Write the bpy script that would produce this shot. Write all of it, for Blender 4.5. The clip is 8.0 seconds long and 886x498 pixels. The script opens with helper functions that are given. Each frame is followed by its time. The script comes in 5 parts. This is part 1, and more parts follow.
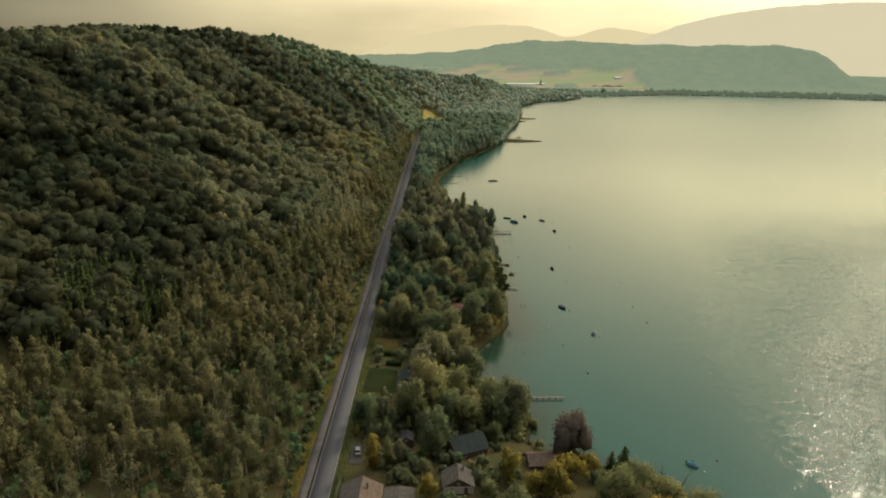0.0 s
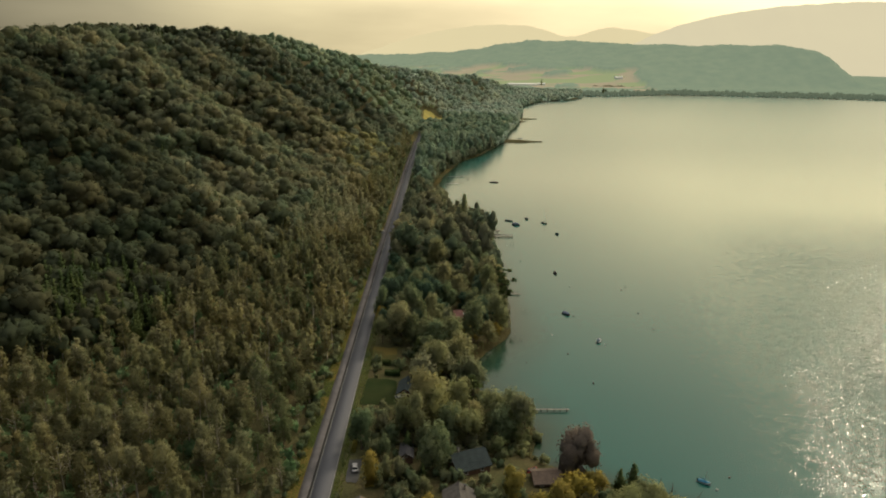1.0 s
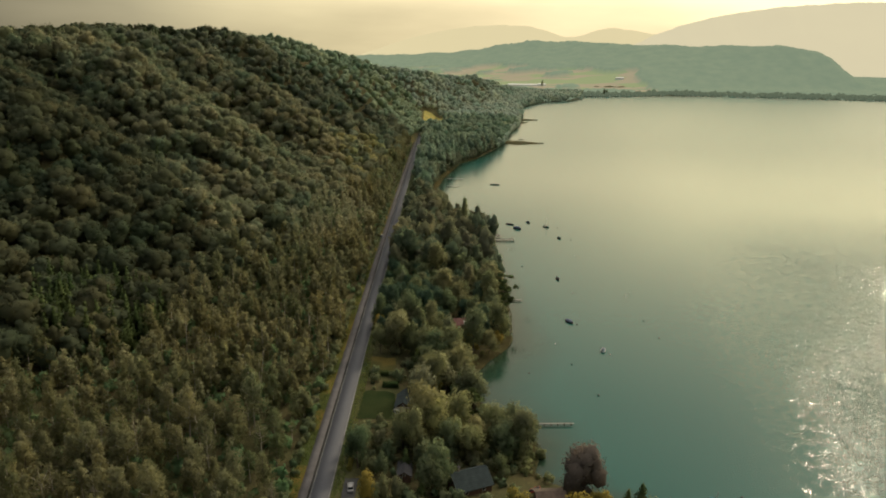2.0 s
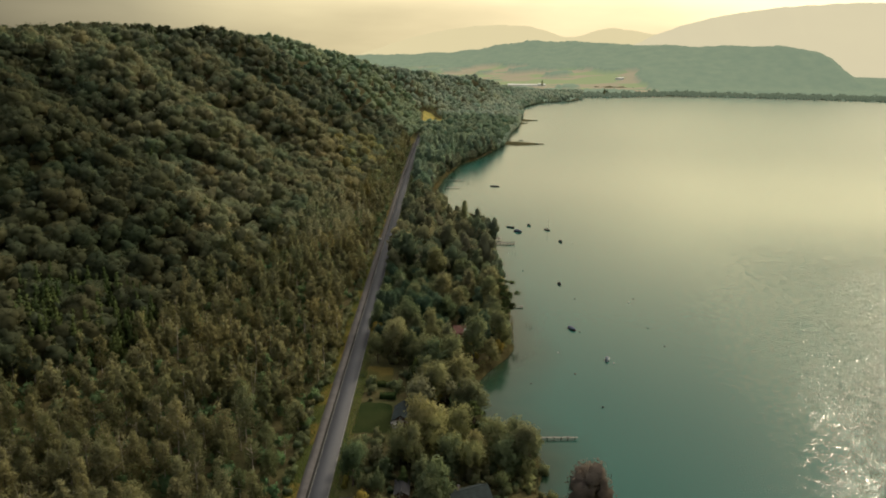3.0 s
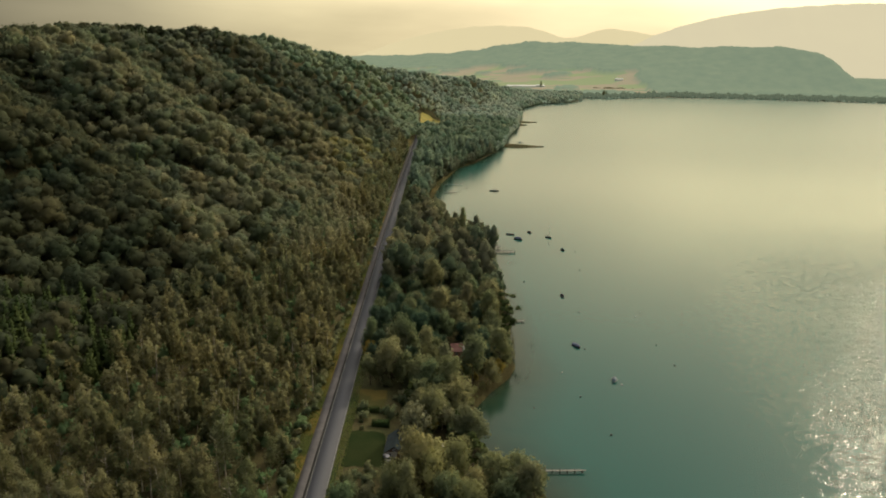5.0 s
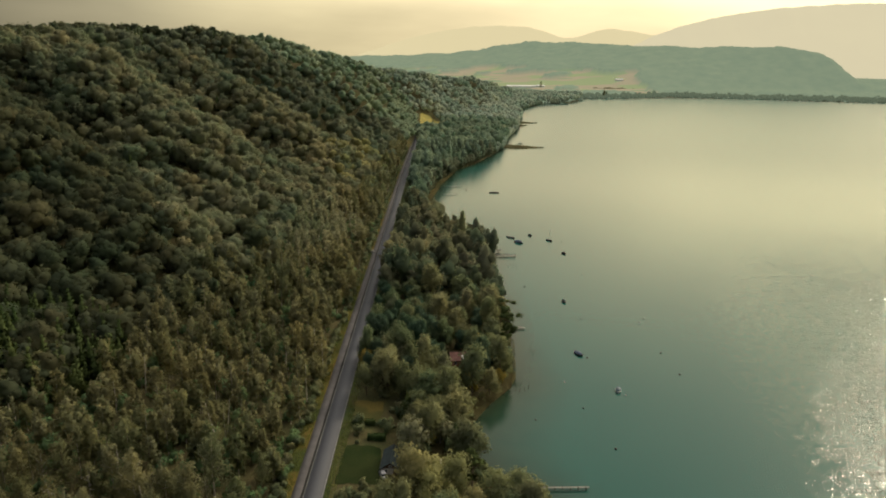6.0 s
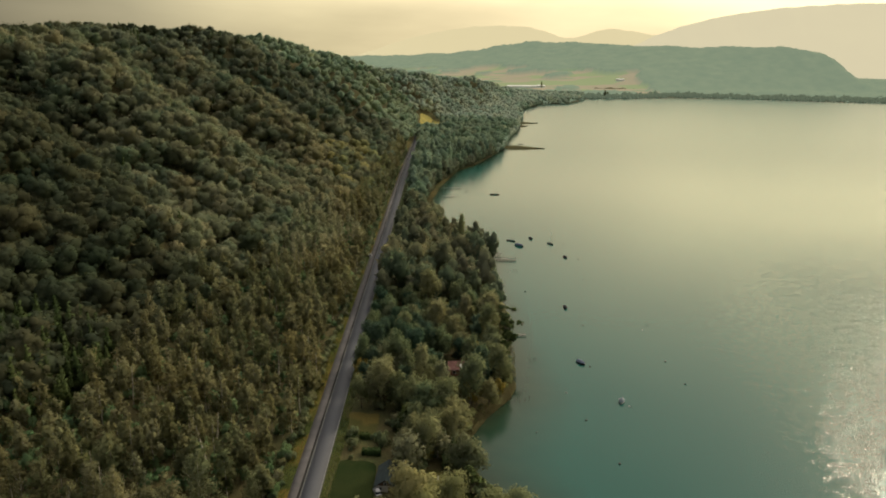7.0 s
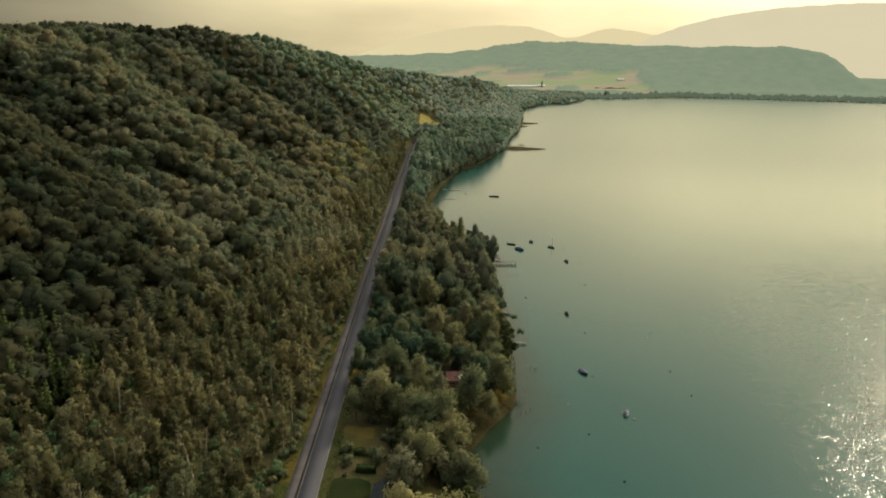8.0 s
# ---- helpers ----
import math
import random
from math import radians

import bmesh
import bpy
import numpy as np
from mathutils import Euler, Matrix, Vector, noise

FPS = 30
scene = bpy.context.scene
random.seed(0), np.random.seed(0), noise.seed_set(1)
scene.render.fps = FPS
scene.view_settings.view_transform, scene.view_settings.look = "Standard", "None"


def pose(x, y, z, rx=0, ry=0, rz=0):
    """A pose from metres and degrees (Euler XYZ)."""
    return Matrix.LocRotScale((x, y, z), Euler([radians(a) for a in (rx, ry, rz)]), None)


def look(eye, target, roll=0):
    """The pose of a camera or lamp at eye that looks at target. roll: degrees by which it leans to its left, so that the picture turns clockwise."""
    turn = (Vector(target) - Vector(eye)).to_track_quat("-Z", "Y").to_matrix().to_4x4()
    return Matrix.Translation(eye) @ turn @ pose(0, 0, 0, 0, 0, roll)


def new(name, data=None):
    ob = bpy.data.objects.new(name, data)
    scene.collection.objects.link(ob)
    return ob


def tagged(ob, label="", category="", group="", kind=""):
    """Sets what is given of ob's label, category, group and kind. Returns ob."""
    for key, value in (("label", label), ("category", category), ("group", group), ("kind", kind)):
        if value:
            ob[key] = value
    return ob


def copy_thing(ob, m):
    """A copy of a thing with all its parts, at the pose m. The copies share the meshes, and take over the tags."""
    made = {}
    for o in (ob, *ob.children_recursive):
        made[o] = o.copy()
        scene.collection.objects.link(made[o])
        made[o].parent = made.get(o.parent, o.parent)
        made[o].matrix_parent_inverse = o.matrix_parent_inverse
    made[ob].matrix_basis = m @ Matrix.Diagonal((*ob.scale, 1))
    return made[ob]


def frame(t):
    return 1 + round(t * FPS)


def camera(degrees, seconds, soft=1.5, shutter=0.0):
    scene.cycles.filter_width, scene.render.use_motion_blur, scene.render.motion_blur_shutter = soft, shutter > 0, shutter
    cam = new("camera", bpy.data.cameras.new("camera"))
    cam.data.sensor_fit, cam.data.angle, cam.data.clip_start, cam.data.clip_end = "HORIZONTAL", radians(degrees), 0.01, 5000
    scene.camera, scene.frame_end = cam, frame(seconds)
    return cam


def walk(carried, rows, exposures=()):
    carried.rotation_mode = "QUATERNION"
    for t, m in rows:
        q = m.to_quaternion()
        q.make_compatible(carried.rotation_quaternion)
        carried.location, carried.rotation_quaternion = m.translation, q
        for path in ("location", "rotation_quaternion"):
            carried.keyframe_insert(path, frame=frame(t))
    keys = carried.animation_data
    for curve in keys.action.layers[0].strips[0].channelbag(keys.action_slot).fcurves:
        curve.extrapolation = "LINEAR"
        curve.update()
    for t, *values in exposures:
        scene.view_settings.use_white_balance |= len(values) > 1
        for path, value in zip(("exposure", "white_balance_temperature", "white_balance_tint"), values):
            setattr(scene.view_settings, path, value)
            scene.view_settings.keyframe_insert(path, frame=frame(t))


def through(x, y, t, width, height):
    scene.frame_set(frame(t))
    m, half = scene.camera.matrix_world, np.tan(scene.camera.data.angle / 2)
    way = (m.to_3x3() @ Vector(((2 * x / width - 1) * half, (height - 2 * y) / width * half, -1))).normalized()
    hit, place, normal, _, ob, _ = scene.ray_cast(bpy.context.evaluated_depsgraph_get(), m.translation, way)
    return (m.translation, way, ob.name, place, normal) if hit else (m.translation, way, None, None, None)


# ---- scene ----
cam = camera(65.5, 8.0, soft=1.85)
PATH = [
    (0, (-1.504, -1.145, 127.526), (-1.497, 0.78, 126.981), 0.7),
    (0.5, (-1.691, 3.772, 127.396), (-1.684, 5.697, 126.851), 0.7),
    (1, (-1.645, 8.422, 127.437), (-1.639, 10.346, 126.892), 0.7),
    (1.5, (-1.506, 13.239, 127.582), (-1.501, 15.164, 127.038), 0.7),
    (3, (-1.481, 27.117, 127.708), (-1.474, 29.041, 127.164), 0.8),
    (3.5, (-1.375, 31.946, 127.819), (-1.367, 33.871, 127.275), 0.8),
    (4, (-1.184, 36.58, 127.983), (-1.174, 38.505, 127.439), 0.8),
    (4.5, (-1.016, 41.289, 128.147), (-1.005, 43.214, 127.604), 0.8),
    (6, (-0.324, 54.681, 128.161), (-0.312, 56.606, 127.619), 0.8),
    (6.5, (0.264, 59.378, 128.065), (0.275, 61.303, 127.523), 0.8),
    (7, (0.785, 63.618, 128.157), (0.795, 65.543, 127.615), 0.8),
    (7.5, (1.093, 68.426, 128.34), (1.104, 70.351, 127.797), 0.8),
    (8, (1.514, 72.91, 128.487), (1.524, 74.835, 127.944), 0.8),
]
walk(cam, [(t, look(eye, target, roll)) for t, eye, target, roll in PATH],
     exposures=[(0.0, 0.37, 6500, 10), (8.0, 0.37, 6500, 10)])

# ---- sky and sun ----
SUN_AZ, SUN_EL = 46.5, 31.5      # degrees to the right of the line of flight, and above the horizon
sun_dir = Vector((math.sin(radians(SUN_AZ)) * math.cos(radians(SUN_EL)),
                  math.cos(radians(SUN_AZ)) * math.cos(radians(SUN_EL)), math.sin(radians(SUN_EL))))
world = bpy.data.worlds.new("hazy_evening_sky")
scene.world = world
world.use_nodes = True
wn, wl = world.node_tree.nodes, world.node_tree.links
wn.clear()
sky = wn.new("ShaderNodeTexSky")
sky.sky_type = "NISHITA"
sky.sun_disc = False
sky.sun_elevation, sky.sun_rotation = radians(SUN_EL), radians(SUN_AZ)
sky.altitude, sky.air_density, sky.dust_density, sky.ozone_density = 400, 1.2, 3.0, 1.0
coord = wn.new("ShaderNodeTexCoord")
split = wn.new("ShaderNodeSeparateXYZ")
wl.new(coord.outputs["Generated"], split.inputs[0])
# haze: thick near the horizon, thinning with height
low = wn.new("ShaderNodeMapRange")
low.interpolation_type = "SMOOTHSTEP"
for i, v in enumerate((0.1, 0.6, 0.97, 0.6), start=1):
    low.inputs[i].default_value = v
wl.new(split.outputs["Z"], low.inputs[0])
# the haze is brighter towards the sun
dot = wn.new("ShaderNodeVectorMath")
dot.operation = "DOT_PRODUCT"
dot.inputs[1].default_value = sun_dir
wl.new(coord.outputs["Generated"], dot.inputs[0])
near_sun = wn.new("ShaderNodeMapRange")
for i, v in enumerate((0.15, 1.0, 0.0, 1.0), start=1):
    near_sun.inputs[i].default_value = v
wl.new(dot.outputs["Value"], near_sun.inputs[0])
glow = wn.new("ShaderNodeValToRGB")
glow.color_ramp.elements[0].color = (1.08, 0.96, 0.62, 1)
glow.color_ramp.elements[1].color = (9.2, 8.0, 4.5, 1)
glow.color_ramp.elements.new(0.2).color = (2.1, 1.84, 1.14, 1)
glow.color_ramp.elements.new(0.4).color = (4.35, 3.7, 2.17, 1)
glow.color_ramp.elements.new(0.84).color = (9.0, 7.66, 4.36, 1)
glow.color_ramp.elements.new(0.72).color = (6.65, 5.5, 3.25, 1)
wl.new(near_sun.outputs[0], glow.inputs[0])
# thin uneven cloud in the haze
stretch = wn.new("ShaderNodeMapping")
stretch.inputs["Scale"].default_value = (1.6, 1.6, 7.0)
wl.new(coord.outputs["Generated"], stretch.inputs[0])
cloud = wn.new("ShaderNodeTexNoise")
cloud.inputs["Scale"].default_value, cloud.inputs["Detail"].default_value = 1.7, 5.0
wl.new(stretch.outputs[0], cloud.inputs["Vector"])
cloud_range = wn.new("ShaderNodeMapRange")
for i, v in enumerate((0.3, 0.7, 0.82, 1.18), start=1):
    cloud_range.inputs[i].default_value = v
wl.new(cloud.outputs[0], cloud_range.inputs[0])
# sky brightness by height: bright low belt, dark band, zenith raised as unseen fill
height = wn.new("ShaderNodeValToRGB")
height.color_ramp.interpolation = "LINEAR"
height.color_ramp.elements[0].color = (0.95, 0.95, 0.95, 1)
height.color_ramp.elements[1].color = (2.8, 3.0, 4.1, 1)
for p, q in ((0.03, 1.0), (0.06, 1.12), (0.085, 1.45), (0.12, 1.75), (0.18, 1.5), (0.25, 1.2), (0.33, 1.08), (0.42, 1.0), (0.5, 0.84), (0.58, 0.66)):
    height.color_ramp.elements.new(p).color = (q, q, q, 1)
height.color_ramp.elements.new(0.72).color = (2.2, 2.3, 2.95, 1)
wl.new(split.outputs["Z"], height.inputs[0])
lift = wn.new("ShaderNodeVectorMath")
lift.operation = "SCALE"
wl.new(height.outputs[0], lift.inputs[0])
wl.new(cloud_range.outputs[0], lift.inputs["Scale"])
clouded = wn.new("ShaderNodeVectorMath")
clouded.operation = "MULTIPLY"
wl.new(glow.outputs[0], clouded.inputs[0])
wl.new(lift.outputs[0], clouded.inputs[1])
mix = wn.new("ShaderNodeMix")
mix.data_type = "RGBA"
wl.new(low.outputs[0], mix.inputs[0])
wl.new(sky.outputs[0], mix.inputs[6])
wl.new(clouded.outputs[0], mix.inputs[7])
back = wn.new("ShaderNodeBackground")
back.inputs["Strength"].default_value = 0.13
wl.new(mix.outputs[2], back.inputs["Color"])
out = wn.new("ShaderNodeOutputWorld")
wl.new(back.outputs[0], out.inputs[0])

sun_data = bpy.data.lights.new("sun", "SUN")
sun_data.energy, sun_data.angle, sun_data.color = 1.25, radians(0.6), (1.0, 0.86, 0.62)
sun = new("sun", sun_data)
sun.matrix_world = look((0, 0, 600), tuple(Vector((0, 0, 600)) - sun_dir))

# ---- materials ----


def material(name, rough=0.8, spec=0.3):
    m = bpy.data.materials.new(name)
    m.use_nodes = True
    n, l = m.node_tree.nodes, m.node_tree.links
    b = n["Principled BSDF"]
    b.inputs["Roughness"].default_value = rough
    b.inputs["Specular IOR Level"].default_value = spec
    return m, n, l, b


def ramp(n, l, source, stops):
    r = n.new("ShaderNodeValToRGB")
    r.color_ramp.elements[0].position, r.color_ramp.elements[0].color = stops[0][0], (*stops[0][1], 1)
    r.color_ramp.elements[1].position, r.color_ramp.elements[1].color = stops[-1][0], (*stops[-1][1], 1)
    for p, c in stops[1:-1]:
        r.color_ramp.elements.new(p).color = (*c, 1)
    l.new(source, r.inputs[0])
    return r.outputs[0]


def noise_tex(n, l, scale, detail=4.0, space="Object", stretch=(1, 1, 1)):
    c = n.new("ShaderNodeTexCoord")
    mp = n.new("ShaderNodeMapping")
    mp.inputs["Scale"].default_value = stretch
    l.new(c.outputs[space], mp.inputs[0])
    t = n.new("ShaderNodeTexNoise")
    t.inputs["Scale"].default_value, t.inputs["Detail"].default_value = scale, detail
    l.new(mp.outputs[0], t.inputs["Vector"])
    return t.outputs[0]


def world_noise(n, l, scale, detail=4.0, stretch=(1, 1, 1)):
    g = n.new("ShaderNodeNewGeometry")
    mp = n.new("ShaderNodeMapping")
    mp.inputs["Scale"].default_value = stretch
    l.new(g.outputs["Position"], mp.inputs[0])
    t = n.new("ShaderNodeTexNoise")
    t.inputs["Scale"].default_value, t.inputs["Detail"].default_value = scale, detail
    l.new(mp.outputs[0], t.inputs["Vector"])
    return t.outputs[0]


def mixed(n, l, fac, a, b, mode="MIX"):
    x = n.new("ShaderNodeMix")
    x.data_type, x.blend_type = "RGBA", mode
    for v, i in ((fac, 0), (a, 6), (b, 7)):
        if isinstance(v, (int, float)):
            x.inputs[i].default_value = v
        elif isinstance(v, tuple):
            x.inputs[i].default_value = (*v, 1)
        else:
            l.new(v, x.inputs[i])
    return x.outputs[2]


def bump(n, l, height, b, strength, distance):
    u = n.new("ShaderNodeBump")
    u.inputs["Strength"].default_value, u.inputs["Distance"].default_value = strength, distance
    l.new(height, u.inputs["Height"])
    l.new(u.outputs[0], b.inputs["Normal"])


def plain(name, colour, rough=0.7, vary=0.25, scale=2.0, metal=0.0, relief=0.0, space="Object"):
    """A surface of one colour with stains and grain."""
    m, n, l, b = material(name, rough)
    big = noise_tex(n, l, scale, 5, space)
    fine = noise_tex(n, l, scale * 9, 3, space)
    dark = tuple(c * (1 - vary) for c in colour)
    light = tuple(min(1, c * (1 + vary)) for c in colour)
    c1 = ramp(n, l, big, [(0.3, dark), (0.7, light)])
    c2 = ramp(n, l, fine, [(0.3, (0.82, 0.82, 0.82)), (0.7, (1, 1, 1))])
    l.new(mixed(n, l, 1.0, c1, c2, "MULTIPLY"), b.inputs["Base Color"])
    b.inputs["Metallic"].default_value = metal
    if relief:
        bump(n, l, fine, b, 0.5, relief)
    return m


def foliage(name, tones, through=0.5):
    """Leaves: a tone for each tree, a little change from clump to clump, some light let through."""
    m, n, l, b = material(name, 0.9, 0.04)
    info = n.new("ShaderNodeObjectInfo")
    att = n.new("ShaderNodeAttribute")
    att.attribute_name = "tone"
    add = n.new("ShaderNodeMath")
    l.new(info.outputs["Random"], add.inputs[0])
    l.new(att.outputs["Fac"], add.inputs[1])
    wrap = n.new("ShaderNodeMath")
    wrap.operation = "FRACT"
    l.new(add.outputs[0], wrap.inputs[0])
    mean = [sum(q[i] for q in tones) / len(tones) for i in range(3)]
    tones = [tuple(0.7 * q[i] + 0.3 * mean[i] for i in range(3)) for q in tones]
    tones = [(q[0] * 1.05, q[1] * 1.32, q[2] * 2.1) for q in tones]
    base = ramp(n, l, wrap.outputs[0], [((i + 0.02) / (len(tones) - 0.96), c) for i, c in enumerate(tones)])
    geo = n.new("ShaderNodeNewGeometry")
    leaf = ramp(n, l, geo.outputs["Random Per Island"], [(0.0, (0.88, 0.88, 0.88)), (0.5, (1.0, 1.0, 1.0)), (1.0, (1.1, 1.1, 1.08))])
    col = mixed(n, l, 1.0, base, leaf, "MULTIPLY")
    patch = world_noise(n, l, 0.35, 3)
    col = mixed(n, l, 1.0, col, ramp(n, l, patch, [(0.3, (0.92, 0.93, 0.92)), (0.7, (1.09, 1.07, 1.03))]), "MULTIPLY")
    stand = world_noise(n, l, 0.022, 3)
    col = mixed(n, l, 1.0, col, ramp(n, l, stand, [(0.32, (0.9, 1.05, 0.95)), (0.5, (1.15, 1.15, 1.1)), (0.68, (1.5, 1.4, 1.25))]), "MULTIPLY")
    l.new(col, b.inputs["Base Color"])
    tr = n.new("ShaderNodeBsdfTranslucent")
    l.new(mixed(n, l, 1.0, col, (1.6, 1.55, 1.4), "MULTIPLY"), tr.inputs["Color"])
    ms = n.new("ShaderNodeMixShader")
    ms.inputs[0].default_value = through
    l.new(b.outputs[0], ms.inputs[1])
    l.new(tr.outputs[0], ms.inputs[2])
    l.new(ms.outputs[0], n["Material Output"].inputs["Surface"])
    return m


LEAF_WET = foliage("leaf_wet_woodland", [(0.121, 0.094, 0.033), (0.165, 0.132, 0.050), (0.096, 0.085, 0.028), (0.179, 0.145, 0.060), (0.150, 0.113, 0.036), (0.086, 0.075, 0.025)])
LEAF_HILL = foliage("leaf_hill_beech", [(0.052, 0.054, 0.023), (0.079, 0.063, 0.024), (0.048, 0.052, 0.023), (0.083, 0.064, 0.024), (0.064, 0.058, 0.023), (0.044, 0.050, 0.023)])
# paler copy of the hillside leaves above, haze painted into the colour
LEAF_SLOPE = foliage("leaf_slope_haze", [(0.119, 0.114, 0.048), (0.180, 0.135, 0.054), (0.104, 0.109, 0.048), (0.187, 0.139, 0.057), (0.146, 0.123, 0.052), (0.099, 0.104, 0.047)])
LEAF_LAKE = foliage("leaf_lakeside", [(0.092, 0.103, 0.042), (0.168, 0.139, 0.049), (0.072, 0.093, 0.037), (0.193, 0.146, 0.051), (0.116, 0.114, 0.043), (0.155, 0.119, 0.049)])
LEAF_DUSK = foliage("leaf_lakeside_oak", [(0.076, 0.086, 0.037), (0.138, 0.112, 0.045), (0.060, 0.075, 0.033), (0.156, 0.119, 0.046), (0.096, 0.093, 0.039), (0.127, 0.096, 0.045)])
# far leaves paled and blued: distance haze painted into their colour
LEAF_FAR = foliage("leaf_far_ridge_haze", [(0.168, 0.173, 0.083), (0.190, 0.182, 0.086), (0.156, 0.170, 0.086), (0.180, 0.177, 0.083)])
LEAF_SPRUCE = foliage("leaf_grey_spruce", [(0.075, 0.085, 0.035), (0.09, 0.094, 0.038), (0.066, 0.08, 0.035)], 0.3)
# palest leaves, with the most haze put into the colour
LEAF_HAZE = foliage("leaf_farthest_haze", [(0.241, 0.233, 0.134), (0.272, 0.246, 0.138), (0.234, 0.233, 0.141), (0.256, 0.240, 0.134)])
# dark green leaves lifted by some painted haze
LEAF_SHORE = foliage("leaf_far_shore_green_haze", [(0.139, 0.157, 0.078), (0.164, 0.166, 0.078), (0.122, 0.145, 0.077), (0.196, 0.173, 0.078)])
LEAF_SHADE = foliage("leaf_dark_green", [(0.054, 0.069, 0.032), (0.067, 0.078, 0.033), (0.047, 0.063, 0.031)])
LEAF_GROVE = foliage("leaf_yellow_olive", [(0.230, 0.177, 0.057), (0.195, 0.161, 0.057), (0.253, 0.189, 0.057)])
# mid-distance leaves lightened, some haze put into their tones
LEAF_MID = foliage("leaf_mid_haze", [(0.112, 0.108, 0.050), (0.139, 0.117, 0.052), (0.099, 0.102, 0.050), (0.127, 0.110, 0.050)])
LEAF_YELLOW = foliage("leaf_autumn_yellow", [(0.243, 0.155, 0.025), (0.183, 0.127, 0.027), (0.221, 0.142, 0.025)])
LEAF_COPPER = foliage("leaf_copper", [(0.132, 0.093, 0.055), (0.120, 0.084, 0.050)])
LEAF_DARK = foliage("leaf_conifer", [(0.037, 0.046, 0.011), (0.055, 0.056, 0.013), (0.044, 0.052, 0.014)], 0.15)
LEAF_PALE = foliage("leaf_pale_willow", [(0.203, 0.164, 0.070), (0.179, 0.149, 0.064)])
LEAF_GREEN = foliage("leaf_undergrowth", [(0.097, 0.127, 0.043), (0.130, 0.146, 0.047), (0.086, 0.118, 0.044)])
LEAF_OLIVE = foliage("leaf_olive_willow", [(0.169, 0.146, 0.048), (0.145, 0.132, 0.049), (0.181, 0.153, 0.048)])
BARK = plain("bark", (0.12, 0.095, 0.07), 0.9, 0.35, 3.0, relief=0.03)
BARK_PALE = plain("pale_bark", (0.42, 0.38, 0.31), 0.85, 0.3, 3.0)

# ground: grass, leaf litter and bare soil
GROUND, n, l, b = material("ground_soil_and_grass", 0.95, 0.1)
g1 = ramp(n, l, world_noise(n, l, 0.05, 5), [(0.35, (0.055, 0.062, 0.026)), (0.55, (0.085, 0.074, 0.036)), (0.7, (0.066, 0.080, 0.03))])
g2 = ramp(n, l, world_noise(n, l, 1.6, 4), [(0.3, (0.6, 0.6, 0.6)), (0.7, (1.25, 1.2, 1.1))])
l.new(mixed(n, l, 1.0, g1, g2, "MULTIPLY"), b.inputs["Base Color"])
bump(n, l, world_noise(n, l, 2.5, 4), b, 0.7, 0.25)


def grass(name, a, c):
    m, n, l, b = material(name, 0.95, 0.1)
    k1 = ramp(n, l, world_noise(n, l, 0.09, 4), [(0.42, a), (0.56, c)])
    k2 = ramp(n, l, world_noise(n, l, 3.0, 4), [(0.3, (0.7, 0.7, 0.7)), (0.7, (1.2, 1.2, 1.15))])
    l.new(mixed(n, l, 1.0, k1, k2, "MULTIPLY"), b.inputs["Base Color"])
    bump(n, l, world_noise(n, l, 4.0, 4), b, 0.6, 0.12)
    return m


GRASS_VERGE = grass("verge_grass", (0.12, 0.09, 0.022), (0.042, 0.054, 0.016))
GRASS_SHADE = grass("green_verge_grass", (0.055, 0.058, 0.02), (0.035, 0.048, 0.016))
GRASS_LAWN = grass("lawn_grass", (0.013, 0.024, 0.005), (0.022, 0.031, 0.008))
GRASS_DRY = grass("dry_yellow_grass", (0.12, 0.095, 0.028), (0.07, 0.068, 0.022))
REED = foliage("reed", [(0.10, 0.075, 0.03), (0.085, 0.068, 0.028), (0.115, 0.085, 0.032)])

ASPHALT, n, l, b = material("asphalt", 0.72, 0.4)
a1 = ramp(n, l, world_noise(n, l, 0.12, 5, (1, 0.15, 1)), [(0.3, (0.050, 0.053, 0.065)), (0.7, (0.068, 0.071, 0.085))])
a2 = ramp(n, l, world_noise(n, l, 4.0, 5), [(0.35, (0.8, 0.8, 0.8)), (0.65, (1.1, 1.1, 1.1))])
l.new(mixed(n, l, 1.0, a1, a2, "MULTIPLY"), b.inputs["Base Color"])
bump(n, l, world_noise(n, l, 12.0, 3), b, 0.3, 0.02)
PATH_PAVING = plain("cycle_path_paving", (0.088, 0.083, 0.086), 0.9, 0.2, 0.3, relief=0.01)
LINE_PAINT = plain("worn_line_paint", (0.22, 0.215, 0.2), 0.7, 0.35, 0.6)

# lake water: a teal body, olive over the shallows, under a calm rippled surface
WATER, n, l, b = material("lake_water", 0.05, 0.5)
b.inputs["IOR"].default_value = 1.333
w1 = ramp(n, l, world_noise(n, l, 0.006, 3), [(0.3, (0.009, 0.069, 0.058)), (0.7, (0.012, 0.078, 0.065))])
shallow = n.new("ShaderNodeAttribute")
shallow.attribute_name = "tone"
bed = ramp(n, l, world_noise(n, l, 0.08, 4), [(0.3, (0.014, 0.026, 0.013)), (0.7, (0.026, 0.036, 0.017))])
l.new(mixed(n, l, shallow.outputs["Fac"], w1, bed), b.inputs["Base Color"])
# ripples: calm in the lee of the shore, livelier on the open lake
def ranged(source, a, c, lo, hi, smooth=True):
    k = n.new("ShaderNodeMapRange")
    k.interpolation_type = "SMOOTHSTEP" if smooth else "LINEAR"
    for i, q in enumerate((a, c, lo, hi), start=1):
        k.inputs[i].default_value = q
    l.new(source, k.inputs[0])
    return k.outputs[0]


